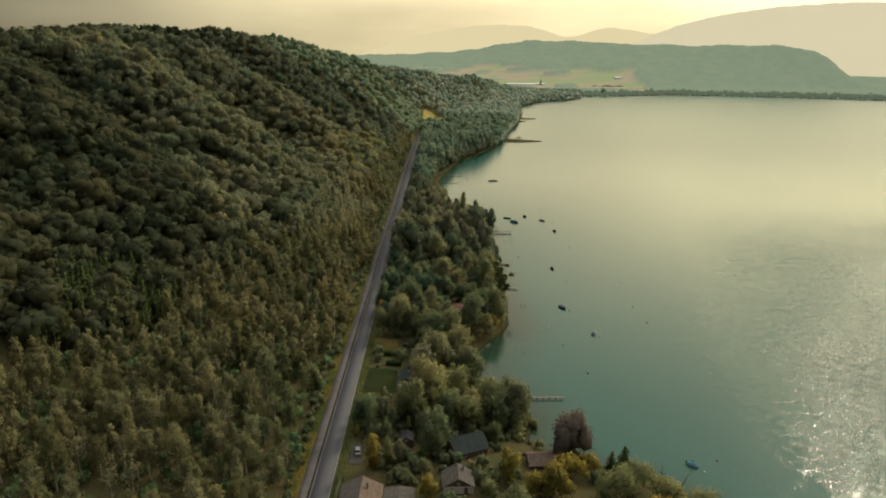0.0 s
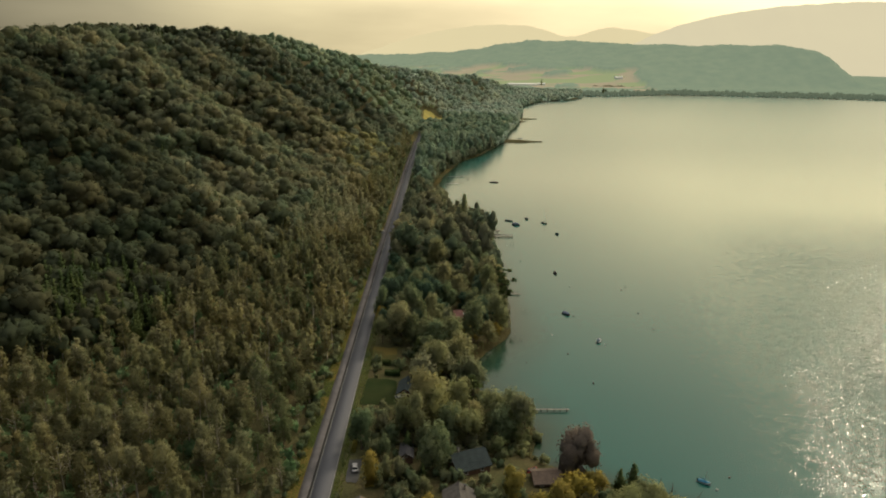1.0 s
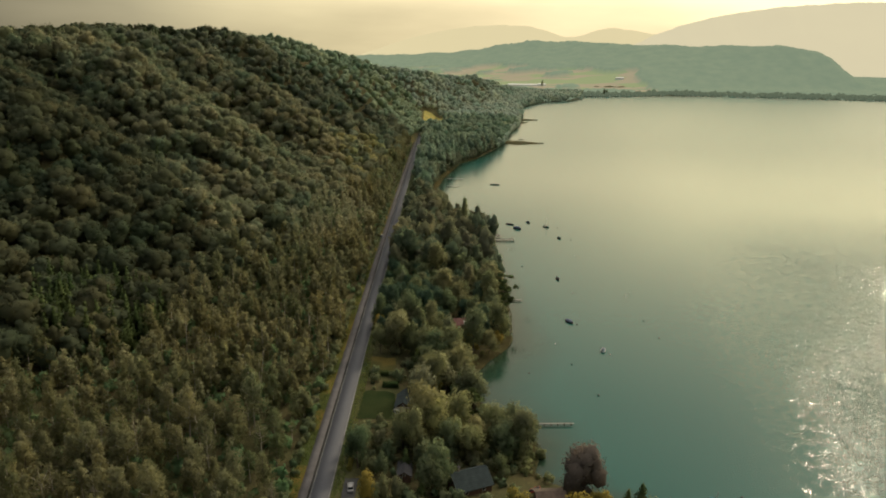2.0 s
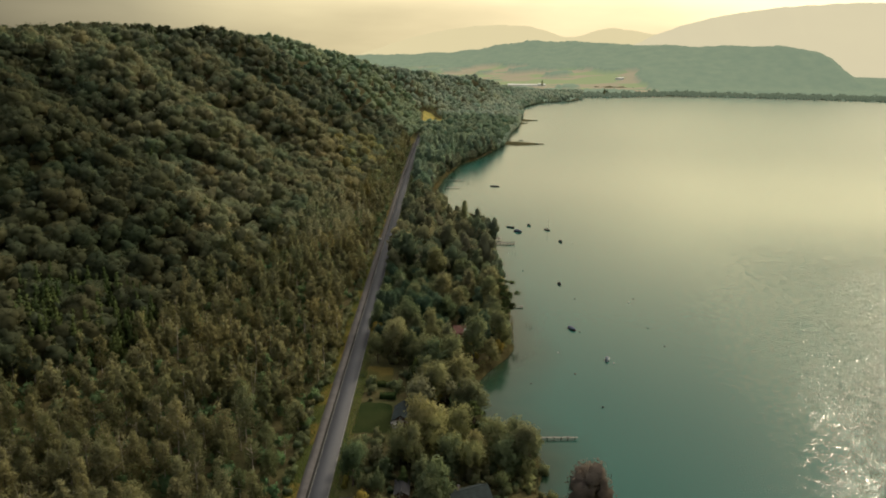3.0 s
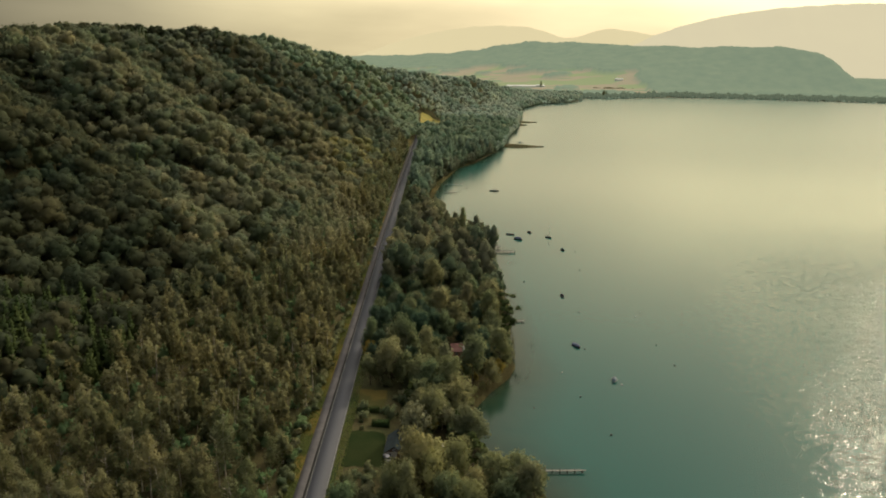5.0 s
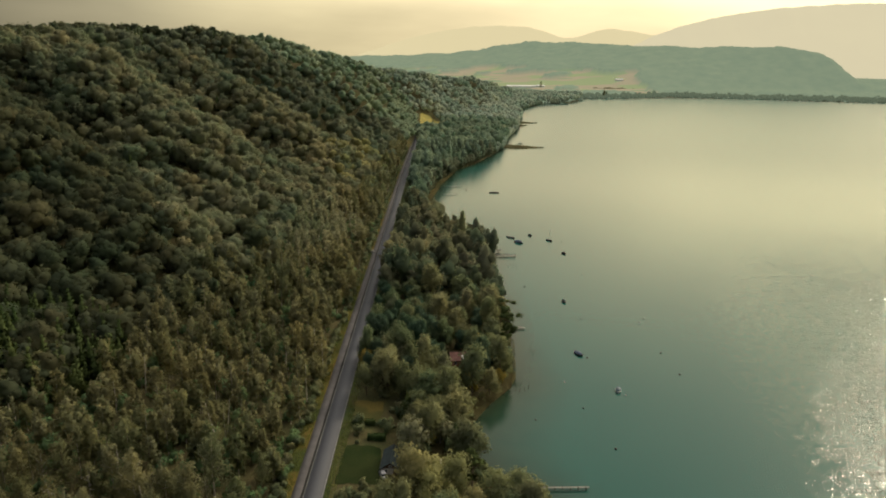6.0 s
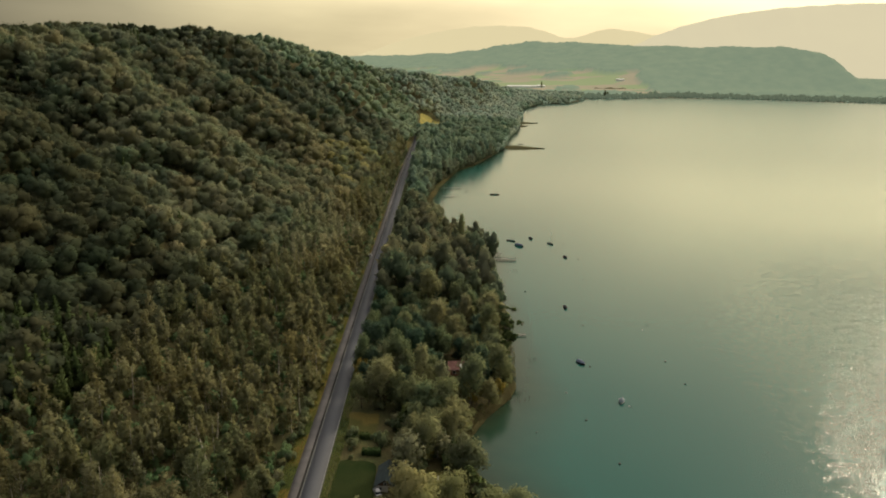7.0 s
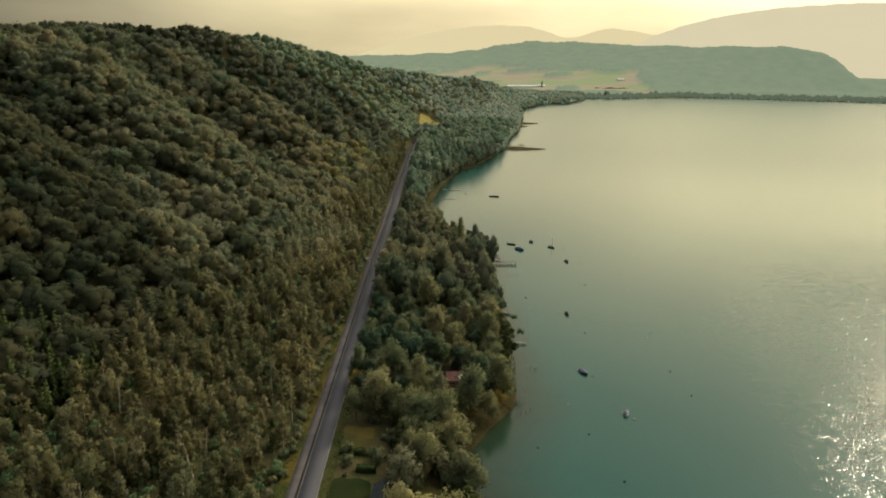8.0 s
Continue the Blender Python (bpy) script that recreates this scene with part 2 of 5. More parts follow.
def calc(kind, a, c):
    k = n.new("ShaderNodeMath")
    k.operation = kind
    for i, q in enumerate((a, c)):
        if isinstance(q, (int, float)):
            k.inputs[i].default_value = q
        else:
            l.new(q, k.inputs[i])
    return k.outputs[0]


geo = n.new("ShaderNodeNewGeometry")
sep = n.new("ShaderNodeSeparateXYZ")
l.new(geo.outputs["Position"], sep.inputs[0])
fetch = n.new("ShaderNodeAttribute")
fetch.attribute_name = "fetch"
along = n.new("ShaderNodeVectorMath")
along.operation = "DOT_PRODUCT"
along.inputs[1].default_value = (1.0, -0.2, 0.0)
l.new(geo.outputs["Position"], along.inputs[0])
lee = ranged(along.outputs["Value"], 30.0, 175.0, 0.03, 1.0)
patches = calc("MULTIPLY", ranged(world_noise(n, l, 0.011, 3), 0.3, 0.7, 0.8, 1.15), ranged(world_noise(n, l, 0.22, 2), 0.3, 0.7, 0.6, 1.3))
fine = calc("SUBTRACT", world_noise(n, l, 1.8, 0.0, (1.0, 1.0, 1)), 0.5)
broad = calc("SUBTRACT", world_noise(n, l, 0.7, 0.0, (0.85, 1.2, 1)), 0.5)
wavelets = calc("ADD", calc("MULTIPLY", fine, ranged(sep.outputs["Y"], 230.0, 420.0, 1.15, 0.4)), calc("MULTIPLY", broad, ranged(sep.outputs["Y"], 230.0, 420.0, 0.0, 0.8)))
distance = ranged(sep.outputs["Y"], 360.0, 620.0, 1.0, 0.12)
bump(n, l, calc("MULTIPLY", calc("MULTIPLY", wavelets, patches), calc("MULTIPLY", lee, distance)), b, 1.0, 0.43)
# ripples too fine to tell apart blur the far reflections
l.new(calc("MULTIPLY", ranged(sep.outputs["Y"], 350.0, 1100.0, 0.115, 0.26), ranged(fetch.outputs["Fac"], 0.0, 0.6, 0.9, 1.0)), b.inputs["Roughness"])

# ---- the lie of the land ----
def table(rows):
    a = np.array(rows, float)
    return lambda v: np.interp(v, a[:, 0], a[:, 1])


# x of the near shore by y (the lake lies to the right of it)
shore_x = table([(-600, 150), (0, 110), (120, 95), (150, 85), (172, 77), (186, 64), (195, 47), (203, 36), (208, 27), (215, 29),
                 (224, 31), (238, 25), (250, 14), (263, 8), (275, 10), (290, 17), (305, 27), (314, 30), (345, 33), (385, 33),
                 (430, 29), (460, 29), (500, 34), (520, 29), (548, 14), (570, 2), (586, -6), (605, -9), (630, -10), (680, -9), (750, -1), (850, 18),
                 (905, 45), (1000, 76), (1060, 90), (1180, 108), (1310, 136), (1450, 154), (1600, 176), (1780, 192),
                 (1900, 236), (2010, 280), (2076, 370), (2200, 425), (2318, 449)])
far_shore_y = table([(449, 2318), (560, 2330), (779, 2455), (1000, 2420), (1168, 2370), (1424, 2265), (2000, 2080), (3500, 1500), (5000, 900)])
foot_x = table([(0, -230), (250, -150), (326, -122), (430, -98), (530, -82), (633, -62), (715, -50), (965, -46), (1190, -40), (1330, -40),
                (1550, 55), (1750, 118), (1950, 172), (2150, 235), (2300, 290), (2600, 380)])
crest_x = table([(0, -520), (250, -450), (430, -420), (560, -405), (633, -370), (715, -345), (800, -330), (880, -400), (965, -272),
                 (1250, -189), (1400, -165), (1550, -107), (1750, -20), (1950, 74), (2150, 152), (2300, 219), (2600, 300)])
crest_h = table([(0, 94), (250, 116), (430, 122), (560, 124), (633, 123), (715, 126), (800, 131), (880, 138), (965, 137), (1100, 126), (1250, 110), (1400, 94), (1550, 78), (1750, 63), (1950, 51), (2150, 25), (2300, 8), (2600, 1)])
# the ridge across the lake: y and height of its crest by x
far_crest_y = table([(-2500, 4700), (-619, 4600), (54, 4150), (449, 3750), (868, 3400), (1291, 3100), (1564, 2840), (1736, 2760), (2600, 2700)])
far_crest_h = table([(-2500, 95), (-619, 95), (-303, 103), (54, 121), (243, 150), (449, 186), (678, 178), (868, 166), (1092, 157), (1291, 162),
                     (1400, 158), (1490, 141), (1522, 116), (1560, 66), (1610, 30), (1736, 20), (2600, 18)])


def waves(x, y, scale, seed):
    """Smooth uneven relief in -1..1 from a few crossed sines."""
    r = np.random.default_rng(seed)
    total = 0.0
    for k in range(5):
        a, p, f = r.uniform(0, 2 * math.pi), r.uniform(0, 2 * math.pi), r.uniform(0.6, 1.7) / scale
        total = total + np.sin((x * math.cos(a) + y * math.sin(a)) * f * 2 * math.pi + p)
    return total / 3.0


def inland(x, y):
    """Metres from the water's edge, positive on land."""
    near = shore_x(y) - x
    far = y - far_shore_y(x)
    return np.where(y > 2318, np.maximum(far, 449 - x), np.where(x > 449, np.maximum(near, far), near))


def ground_z(x, y):
    x, y = np.asarray(x, float), np.asarray(y, float)
    d = inland(x, y)
    shore = np.where(d > 0, 4.0 * np.clip(d / 45.0, 0, 1) ** 0.7 + 0.15, np.maximum(d * 0.25, -4.0))
    f, c, h = foot_x(y), crest_x(y), crest_h(y)
    u = np.clip((f - x) / (f - c), 0, None)
    rise = np.where(u < 1, u * (1.35 - 0.35 * u), 1.0 - 0.02 * (u - 1)) * h
    rough = np.clip((f - x) / 60.0, 0, 1) * np.clip(h / 40, 0, 1)
    hill = rise + rough * (1 - 0.6 * np.clip(u, 0, 1)) * (6.0 * waves(x, y, 120, 3) + 3.5 * waves(x * 0.45, y, 55, 4))
    spur = np.cos((y + 0.555 * x - 470 + 12 * waves(x, y, 260, 6)) / 165.0 * 2 * math.pi)
    uc = np.clip(u, 0, 1)
    hill = hill + rough * 4 * uc * (1 - uc) * 16.0 * spur
    cy, ch = far_crest_y(x), far_crest_h(x)
    v = np.clip((y - 2550) / (cy - 2550), 0, 1)
    v = np.where(y > cy, 1, v)
    steep = np.clip((x - 500) / 500, 0, 1)
    profile = (1 - steep) * v ** 1.2 + steep * (0.22 * v + 0.78 * np.clip((v - 0.12) / 0.7, 0, 1) ** 0.85)
    far = np.where(y > 2500, profile * ch + 3.0 * v * waves(x, y, 300, 9), 0)
    return shore + np.where(d > 0, np.maximum(hill, 0) + np.maximum(far, 0), 0)


# ---- mesh helpers ----
def mesh_from(name, verts, faces, mats, smooth=False, tone=None, face_mat=None, normals=None):
    """A mesh of one face size from arrays."""
    me = bpy.data.meshes.new(name)
    verts, faces = np.asarray(verts, np.float32), np.asarray(faces, np.int32)
    k = faces.shape[1]
    me.vertices.add(len(verts))
    me.vertices.foreach_set("co", verts.ravel())
    me.loops.add(faces.size)
    me.loops.foreach_set("vertex_index", faces.ravel())
    me.polygons.add(len(faces))
    me.polygons.foreach_set("loop_start", np.arange(0, faces.size, k, dtype=np.int32))
    if smooth:
        me.polygons.foreach_set("use_smooth", np.ones(len(faces), bool))
    for m in mats if isinstance(mats, (list, tuple)) else [mats]:
        me.materials.append(m)
    if face_mat is not None:
        me.polygons.foreach_set("material_index", np.asarray(face_mat, np.int32))
    if tone is not None:
        a = me.attributes.new("tone", "FLOAT", "POINT")
        a.data.foreach_set("value", np.asarray(tone, np.float32))
    me.update(calc_edges=True)
    if normals is not None:
        me.normals_split_custom_set_from_vertices(np.asarray(normals, np.float32))
    return me


def part(name, bm, mat, parent, label="", smooth=False):
    me = bpy.data.meshes.new(name)
    bm.to_mesh(me)
    bm.free()
    if smooth:
        for p in me.polygons:
            p.use_smooth = True
    me.materials.append(mat)
    ob = new(name, me)
    ob.parent = parent
    if label:
        tagged(ob, label)
    return ob


def box_bm(x0, x1, y0, y1, z0, z1, bevel=0.0, bm=None):
    bm = bm or bmesh.new()
    r = bmesh.ops.create_cube(bm, size=1.0, matrix=Matrix.Translation(((x0 + x1) / 2, (y0 + y1) / 2, (z0 + z1) / 2)) @ Matrix.Diagonal((x1 - x0, y1 - y0, z1 - z0, 1)))
    if bevel:
        es = list({e for v in r["verts"] for e in v.link_edges})
        bmesh.ops.bevel(bm, geom=es, offset=bevel, segments=1, affect="EDGES")
    return bm


def tube(points, radii, sides=6):
    """Rings along a line: vertices and quads (as triangles)."""
    vs, fs = [], []
    pts = [Vector(p) for p in points]
    for i, p in enumerate(pts):
        t = (pts[min(i + 1, len(pts) - 1)] - pts[max(i - 1, 0)]).normalized()
        a = t.orthogonal().normalized()
        b2 = t.cross(a)
        for k in range(sides):
            w = 2 * math.pi * k / sides
            vs.append(p + (a * math.cos(w) + b2 * math.sin(w)) * radii[i])
    for i in range(len(pts) - 1):
        for k in range(sides):
            q0, q1 = i * sides + k, i * sides + (k + 1) % sides
            fs += [(q0, q1, q1 + sides), (q0, q1 + sides, q0 + sides)]
    return np.array([tuple(v) for v in vs]), np.array(fs)


def join(pieces):
    vs, fs, off = [], [], 0
    for v, f in pieces:
        vs.append(v)
        fs.append(np.asarray(f) + off)
        off += len(v)
    return np.concatenate(vs), np.concatenate(fs)


def ball(sub):
    bm = bmesh.new()
    bmesh.ops.create_icosphere(bm, subdivisions=sub, radius=1.0)
    v = np.array([tuple(q.co) for q in bm.verts])
    f = np.array([[q.index for q in p.verts] for p in bm.faces])
    bm.free()
    return v, f


BALL1, BALL2 = ball(1), ball(2)


def leaf_cards(r, pos, nrm, size, loose=0.55):
    """Small bent leaf clumps (two triangles each) at pos, turned roughly to nrm."""
    m = len(pos)
    out = nrm
    nrm = nrm + r.normal(0, loose, (m, 3))
    nrm /= np.linalg.norm(nrm, axis=1, keepdims=True) + 1e-9
    ref = r.normal(0, 1, (m, 3))
    a = np.cross(nrm, ref)
    a /= np.linalg.norm(a, axis=1, keepdims=True) + 1e-9
    c = np.cross(nrm, a)
    s = (size * r.uniform(0.6, 1.35, m))[:, None]
    bend = nrm * s * r.uniform(-0.45, 0.15, (m, 1))
    v = np.stack([pos - a * s * 0.62 + bend * 0.5, pos + a * s * 0.62 - c * s * 0.3, pos + c * s * 0.8 + bend], 1)
    f = np.arange(3 * m).reshape(m, 3)
    inward = (np.cross(v[:, 1] - v[:, 0], v[:, 2] - v[:, 0]) * out).sum(1) < 0
    f[inward] = f[inward][:, ::-1]
    return v.reshape(-1, 3), f


def crown(seed, lobes, cards, size, core=BALL1, core_scale=0.8, coat=(0.62, 1.22), loose=0.55):
    """A crown from lobes (x, y, z, rx, rz): lumpy cores under a coat of leaf clumps, with gaps between the lobes."""
    r = np.random.default_rng(seed)
    pieces, normals = [], []
    middle = np.mean([q[:3] for q in lobes], axis=0) - (0, 0, 0.5 * np.mean([q[4] for q in lobes]))

    def rounded(points, centre, radii, jitter):
        """Normals that follow the billow and the whole crown, as a mass of leaves catches the light."""
        a = (points - centre) / np.square(radii)
        a /= np.linalg.norm(a, axis=1, keepdims=True) + 1e-9
        c = points - middle
        c /= np.linalg.norm(c, axis=1, keepdims=True) + 1e-9
        q = 0.36 * a + 0.7 * c + jitter
        normals.append(q / (np.linalg.norm(q, axis=1, keepdims=True) + 1e-9))

    area = np.array([q[3] * (q[3] + q[4]) for q in lobes])
    counts = np.maximum(4, (cards * area / area.sum()).astype(int))
    for q, k in zip(lobes, counts):
        x, y, z, rx, rz = q
        cv = core[0] * (1 + r.uniform(-0.22, 0.12, (len(core[0]), 1)))
        centre, radii = np.array([x, y, z]), np.array([rx, rx, rz])
        cv = cv * radii * core_scale + centre
        pieces.append((cv, core[1]))
        rounded(cv, centre, radii, 0.0)
        d = r.normal(0, 1, (k, 3))
        d[:, 2] += 0.25
        d /= np.linalg.norm(d, axis=1, keepdims=True)
        p = d * radii * r.uniform(*coat, (k, 1)) + centre
        pieces.append(leaf_cards(r, p, d, size, loose))
        rounded(pieces[-1][0], centre, radii, np.repeat(r.normal(0, 0.2, (k, 3)), 3, axis=0))
    return *join(pieces), np.concatenate(normals)


def lobed(seed, height, width, bottom, count, top_heavy=0.0):
    """Lobes of a broad-leaved crown: upright billows round a middle mass."""
    r = np.random.default_rng(seed)
    depth = height - bottom
    lobes = [(0, 0, bottom + depth * 0.5, width * 0.27, depth * 0.40)]
    for k in range(int(count * 1.35)):
        h = r.uniform(0.1, 0.95)
        spread = width * 0.5 * math.sin(math.pi * min(0.95, 0.25 + 0.68 * h)) * r.uniform(0.45, 0.8)
        a = k * 2.4 + r.uniform(-0.5, 0.5)
        rx = width * r.uniform(0.13, 0.23)
        lobes.append((spread * math.cos(a), spread * math.sin(a), bottom + depth * h * 0.86 + 0.04 * depth, rx, rx * r.uniform(1.0, 1.7)))
    return lobes


def trunk_mesh(seed, height, radius, bottom, width, limbs=4, lean=0.0):
    r = np.random.default_rng(seed)
    top = height * 0.9
    zs = [-0.6, 0.3, bottom * 0.6 + 0.5, bottom + 1, (bottom + top) / 2, top]
    pts = [(lean * z + r.normal(0, 0.02 * max(0, z)), r.normal(0, 0.02 * max(0, z)), z) for z in zs]
    radii = [radius * 1.35, radius, radius * 0.85, radius * 0.7, radius * 0.4, radius * 0.08]
    pieces = [tube(pts, radii, 6)]
    for k in range(limbs):
        a = k * 2.4 + r.uniform(0, 1)
        z0 = bottom + (top - bottom) * (0.05 + 0.5 * k / max(1, limbs))
        reach = width * r.uniform(0.28, 0.42)
        p0 = Vector((lean * z0, 0, z0))
        p2 = p0 + Vector((math.cos(a) * reach, math.sin(a) * reach, reach * r.uniform(0.5, 1.1)))
        mid = (p0 + p2) / 2 + Vector((0, 0, -0.1 * reach))
        pieces.append(tube([p0, mid, p2], [radius * 0.45, radius * 0.3, radius * 0.06], 4))
    return join(pieces)

# ---- ground, lake, road ----
def steps(*spans):
    out = []
    for a, c, s in spans:
        out += list(np.arange(a, c, s))
    return np.array(out + [spans[-1][1]])


def sheet(xs, ys, zf):
    gx, gy = np.meshgrid(xs, ys)
    v = np.stack([gx, gy, zf(gx, gy)], -1).reshape(-1, 3)
    w = len(xs)
    i = (np.arange(len(ys) - 1)[:, None] * w + np.arange(w - 1)[None, :]).ravel()
    return v, np.stack([i, i + 1, i + w + 1, i + w], 1)


def structure(name, me, label, category):
    return tagged(new(name, me), label, category, kind="structure")


xs = steps((-2600, -700, 190), (-700, -150, 14), (-150, 110, 5), (110, 500, 15), (500, 1800, 50), (1800, 4400, 200))
ys = steps((-800, 100, 60), (100, 640, 5), (640, 1100, 11), (1100, 2600, 25), (2600, 4850, 60))
v, f = sheet(xs, ys, ground_z)
structure("ground", mesh_from("ground", v, f, GROUND, True), "brown and green ground with soil, grass and leaf litter", "ground")

wx = steps((-60, 180, 6), (180, 600, 30), (600, 4400, 400))
wy = steps((-800, 100, 60), (100, 1000, 6), (1000, 2800, 30))
v, f = sheet(wx, wy, lambda x, y: x * 0)
depth_tone = np.clip(1.0 + inland(v[:, 0], v[:, 1]) / (16.0 + 20.0 * np.exp(-((v[:, 1] - 275) / 45.0) ** 2)), 0, 1)
lake_me = mesh_from("water", v, f, WATER, True, tone=depth_tone)
lake_me.attributes.new("fetch", "FLOAT", "POINT").data.foreach_set("value", np.clip(-inland(v[:, 0], v[:, 1]) / 150.0, 0, 1).astype(np.float32))
structure("water", lake_me, "calm teal lake water with fine ripples", "lake")

road_x = table([(-200, -34.0), (170, -34.7), (245, -35.1), (400, -35.7), (600, -36.4), (760, -36.5), (930, -35.6), (1100, -35.2), (1260, -34.0)])


def strip(x0, x1, y0, y1, z, step=6.0, lift=None):
    """A slab along the road between two offsets from its middle."""
    yy = np.arange(y0, y1 + 0.1, step)
    c = road_x(yy)
    top0 = np.stack([c + x0, yy, np.full_like(yy, z)], 1)
    top1 = np.stack([c + x1, yy, np.full_like(yy, z)], 1)
    low0, low1 = top0 - (0, 0, 0.25), top1 - (0, 0, 0.25)
    v = np.concatenate([top0, top1, low0, low1])
    k = len(yy)
    i = np.arange(k - 1)
    f = np.concatenate([np.stack([i, i + k, i + k + 1, i + 1], 1), np.stack([i + 2 * k, i, i + 1, i + 2 * k + 1], 1), np.stack([i + k, i + 3 * k, i + 3 * k + 1, i + k + 1], 1)])
    return v, f


ROAD_TOP = 4.3
v, f = strip(-4.0, 1.95, -200, 1260, ROAD_TOP)
road = structure("road", mesh_from("road", v, f, ASPHALT), "straight grey asphalt lakeside road with worn edge lines", "road")
for x0, x1, nm in ((-3.85, -3.68, "edge_line"), (1.62, 1.78, "edge_line")):
    v, f = strip(x0, x1, 100, 1000, ROAD_TOP + 0.006)
    ln = new(nm, mesh_from(nm, v, f, LINE_PAINT))
    ln.parent = road
v, f = strip(-7.3, -4.65, -200, 1260, ROAD_TOP + 0.02)
structure("pavement", mesh_from("pavement", v, f, PATH_PAVING), "pale grey cycle path beside the road", "path")
v, f = strip(-4.65, -4.0, -200, 1260, ROAD_TOP - 0.12)
structure("trim", mesh_from("trim", v, f, plain("dark_sunken_strip", (0.024, 0.024, 0.022), 0.95, 0.3, 0.8)), "dark sunken strip between road and cycle path", "gutter")
for nm, x0, x1 in (("verge_left", -11.2, -7.3), ("verge_right", 1.95, 5.0)):
    yy = np.arange(-200, 1260, 3.0)
    c = road_x(yy)
    wob = 1.0 * waves(yy, yy * 0, 40, 8)
    out0 = c + x0 + (wob if x0 < -7 else 0)
    out1 = c + x1 + (wob * 0.5 if x1 > 4 else 0)
    z0 = np.maximum(ground_z(out0, yy), 3.9) + 0.05 if x0 < -7 else np.full_like(yy, 4.26)
    z1 = np.full_like(yy, 4.26) if x0 < -7 else np.full_like(yy, 4.05)
    v = np.concatenate([np.stack([out0, yy, z0], 1), np.stack([out1, yy, z1], 1)])
    i, k = np.arange(len(yy) - 1), len(yy)
    f = np.stack([i, i + k, i + k + 1, i + 1], 1)
    structure(nm, mesh_from(nm, v, f, GRASS_VERGE if x0 < -7 else GRASS_SHADE), "strip of yellowing rough grass along the road" if x0 < -7 else "narrow strip of green grass along the road", "verge")

RAIL = plain("weathered_steel", (0.10, 0.095, 0.085), 0.6, 0.3, 0.5, metal=0.4)

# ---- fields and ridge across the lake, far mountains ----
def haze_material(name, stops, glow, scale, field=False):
    """A surface kilometres off, its haze painted on as an even emission."""
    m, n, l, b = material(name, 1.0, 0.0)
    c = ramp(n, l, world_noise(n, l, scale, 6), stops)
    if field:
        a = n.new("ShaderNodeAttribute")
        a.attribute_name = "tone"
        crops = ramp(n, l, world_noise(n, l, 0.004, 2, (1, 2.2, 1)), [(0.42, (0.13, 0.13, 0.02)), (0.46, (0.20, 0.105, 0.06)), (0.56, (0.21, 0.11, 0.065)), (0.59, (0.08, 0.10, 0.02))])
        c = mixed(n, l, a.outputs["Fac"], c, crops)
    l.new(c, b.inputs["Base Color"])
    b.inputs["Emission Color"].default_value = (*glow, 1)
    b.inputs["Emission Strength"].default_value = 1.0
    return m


# green-grey emission over woods and fields imitates the haze
RIDGE = haze_material("far_ridge_haze_woods", [(0.3, (0.035, 0.045, 0.025)), (0.7, (0.075, 0.08, 0.045))], (0.142, 0.183, 0.128), 0.02, True)
rx_ = steps((-900, 1500, 15), (1500, 1900, 10), (1900, 4700, 100))
ry_ = steps((1940, 3400, 16), (3400, 4700, 26), (4700, 7300, 100))
rng_far = np.random.default_rng(21)
gx, gy = np.meshgrid(rx_, ry_)
vcrest = (gy - 2550) / (far_crest_y(gx) - 2550)
is_field = ((gx < 760 + 40 * waves(gx, gy, 300, 32)) & (vcrest < 0.50 - 0.12 * np.clip((gx - 300) / 400, 0, 1) + 0.07 * waves(gx, gy, 350, 31)) & (gy > 2480) & (waves(gx, gy * 2, 330, 33) < 0.75)).astype(float)
canopy = (1 - is_field) * ((gy > 2420) | (gx > 1100)) * np.clip((inland(gx, gy) - 65) / 20, 0, 1) * (14 + 3.0 * rng_far.uniform(-1, 1, gx.shape))
behind = np.clip((gy - far_crest_y(gx)) / 120, 0, 1) * np.clip((1900 - gx) / 200, 0, 1)
zz = ground_z(gx, gy) + 0.6 + canopy - behind * 40
v = np.stack([gx, gy, np.where(inland(gx, gy) > 8, zz, -3)], -1).reshape(-1, 3)
w = len(rx_)
i = (np.arange(len(ry_) - 1)[:, None] * w + np.arange(w - 1)[None, :]).ravel()
f = np.stack([i, i + 1, i + w + 1, i + w], 1)
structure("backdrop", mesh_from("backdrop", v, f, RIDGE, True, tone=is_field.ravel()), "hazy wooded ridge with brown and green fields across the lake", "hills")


def mountain(name, profile, y, depth, mat, label):
    """A far mountain: a crest by x at distance y, sloping towards the lake."""
    a = np.array(profile, float)
    x = np.arange(a[0, 0], a[-1, 0], 25.0)
    h = np.interp(x, a[:, 0], a[:, 1])
    ker = np.ones(9) / 9
    h = np.convolve(np.pad(h, 4, mode="edge"), ker, "valid") + 3 * waves(x, x * 0, 220, 40) + 1.5 * waves(x, x * 0, 60, 41)
    rows = []
    for u in np.linspace(0, 1, 9):
        rows.append(np.stack([x, y - depth * (1 - u) + 0 * x, (h + 40) * u ** 0.8 * (1 + 0.03 * waves(x, x * 0 + u * 300, 300, 43) * (u < 0.95)) - 40], 1))
    v = np.concatenate(rows)
    w = len(x)
    i = (np.arange(8)[:, None] * w + np.arange(w - 1)[None, :]).ravel()
    f = np.stack([i, i + 1, i + w + 1, i + w], 1)
    structure(name, mesh_from(name, v, f, mat, True), label, "mountain")


# mountains that emit the haze colour; no real haze lies before them
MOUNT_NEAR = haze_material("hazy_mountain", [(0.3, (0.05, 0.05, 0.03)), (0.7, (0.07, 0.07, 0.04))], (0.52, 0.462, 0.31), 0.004)
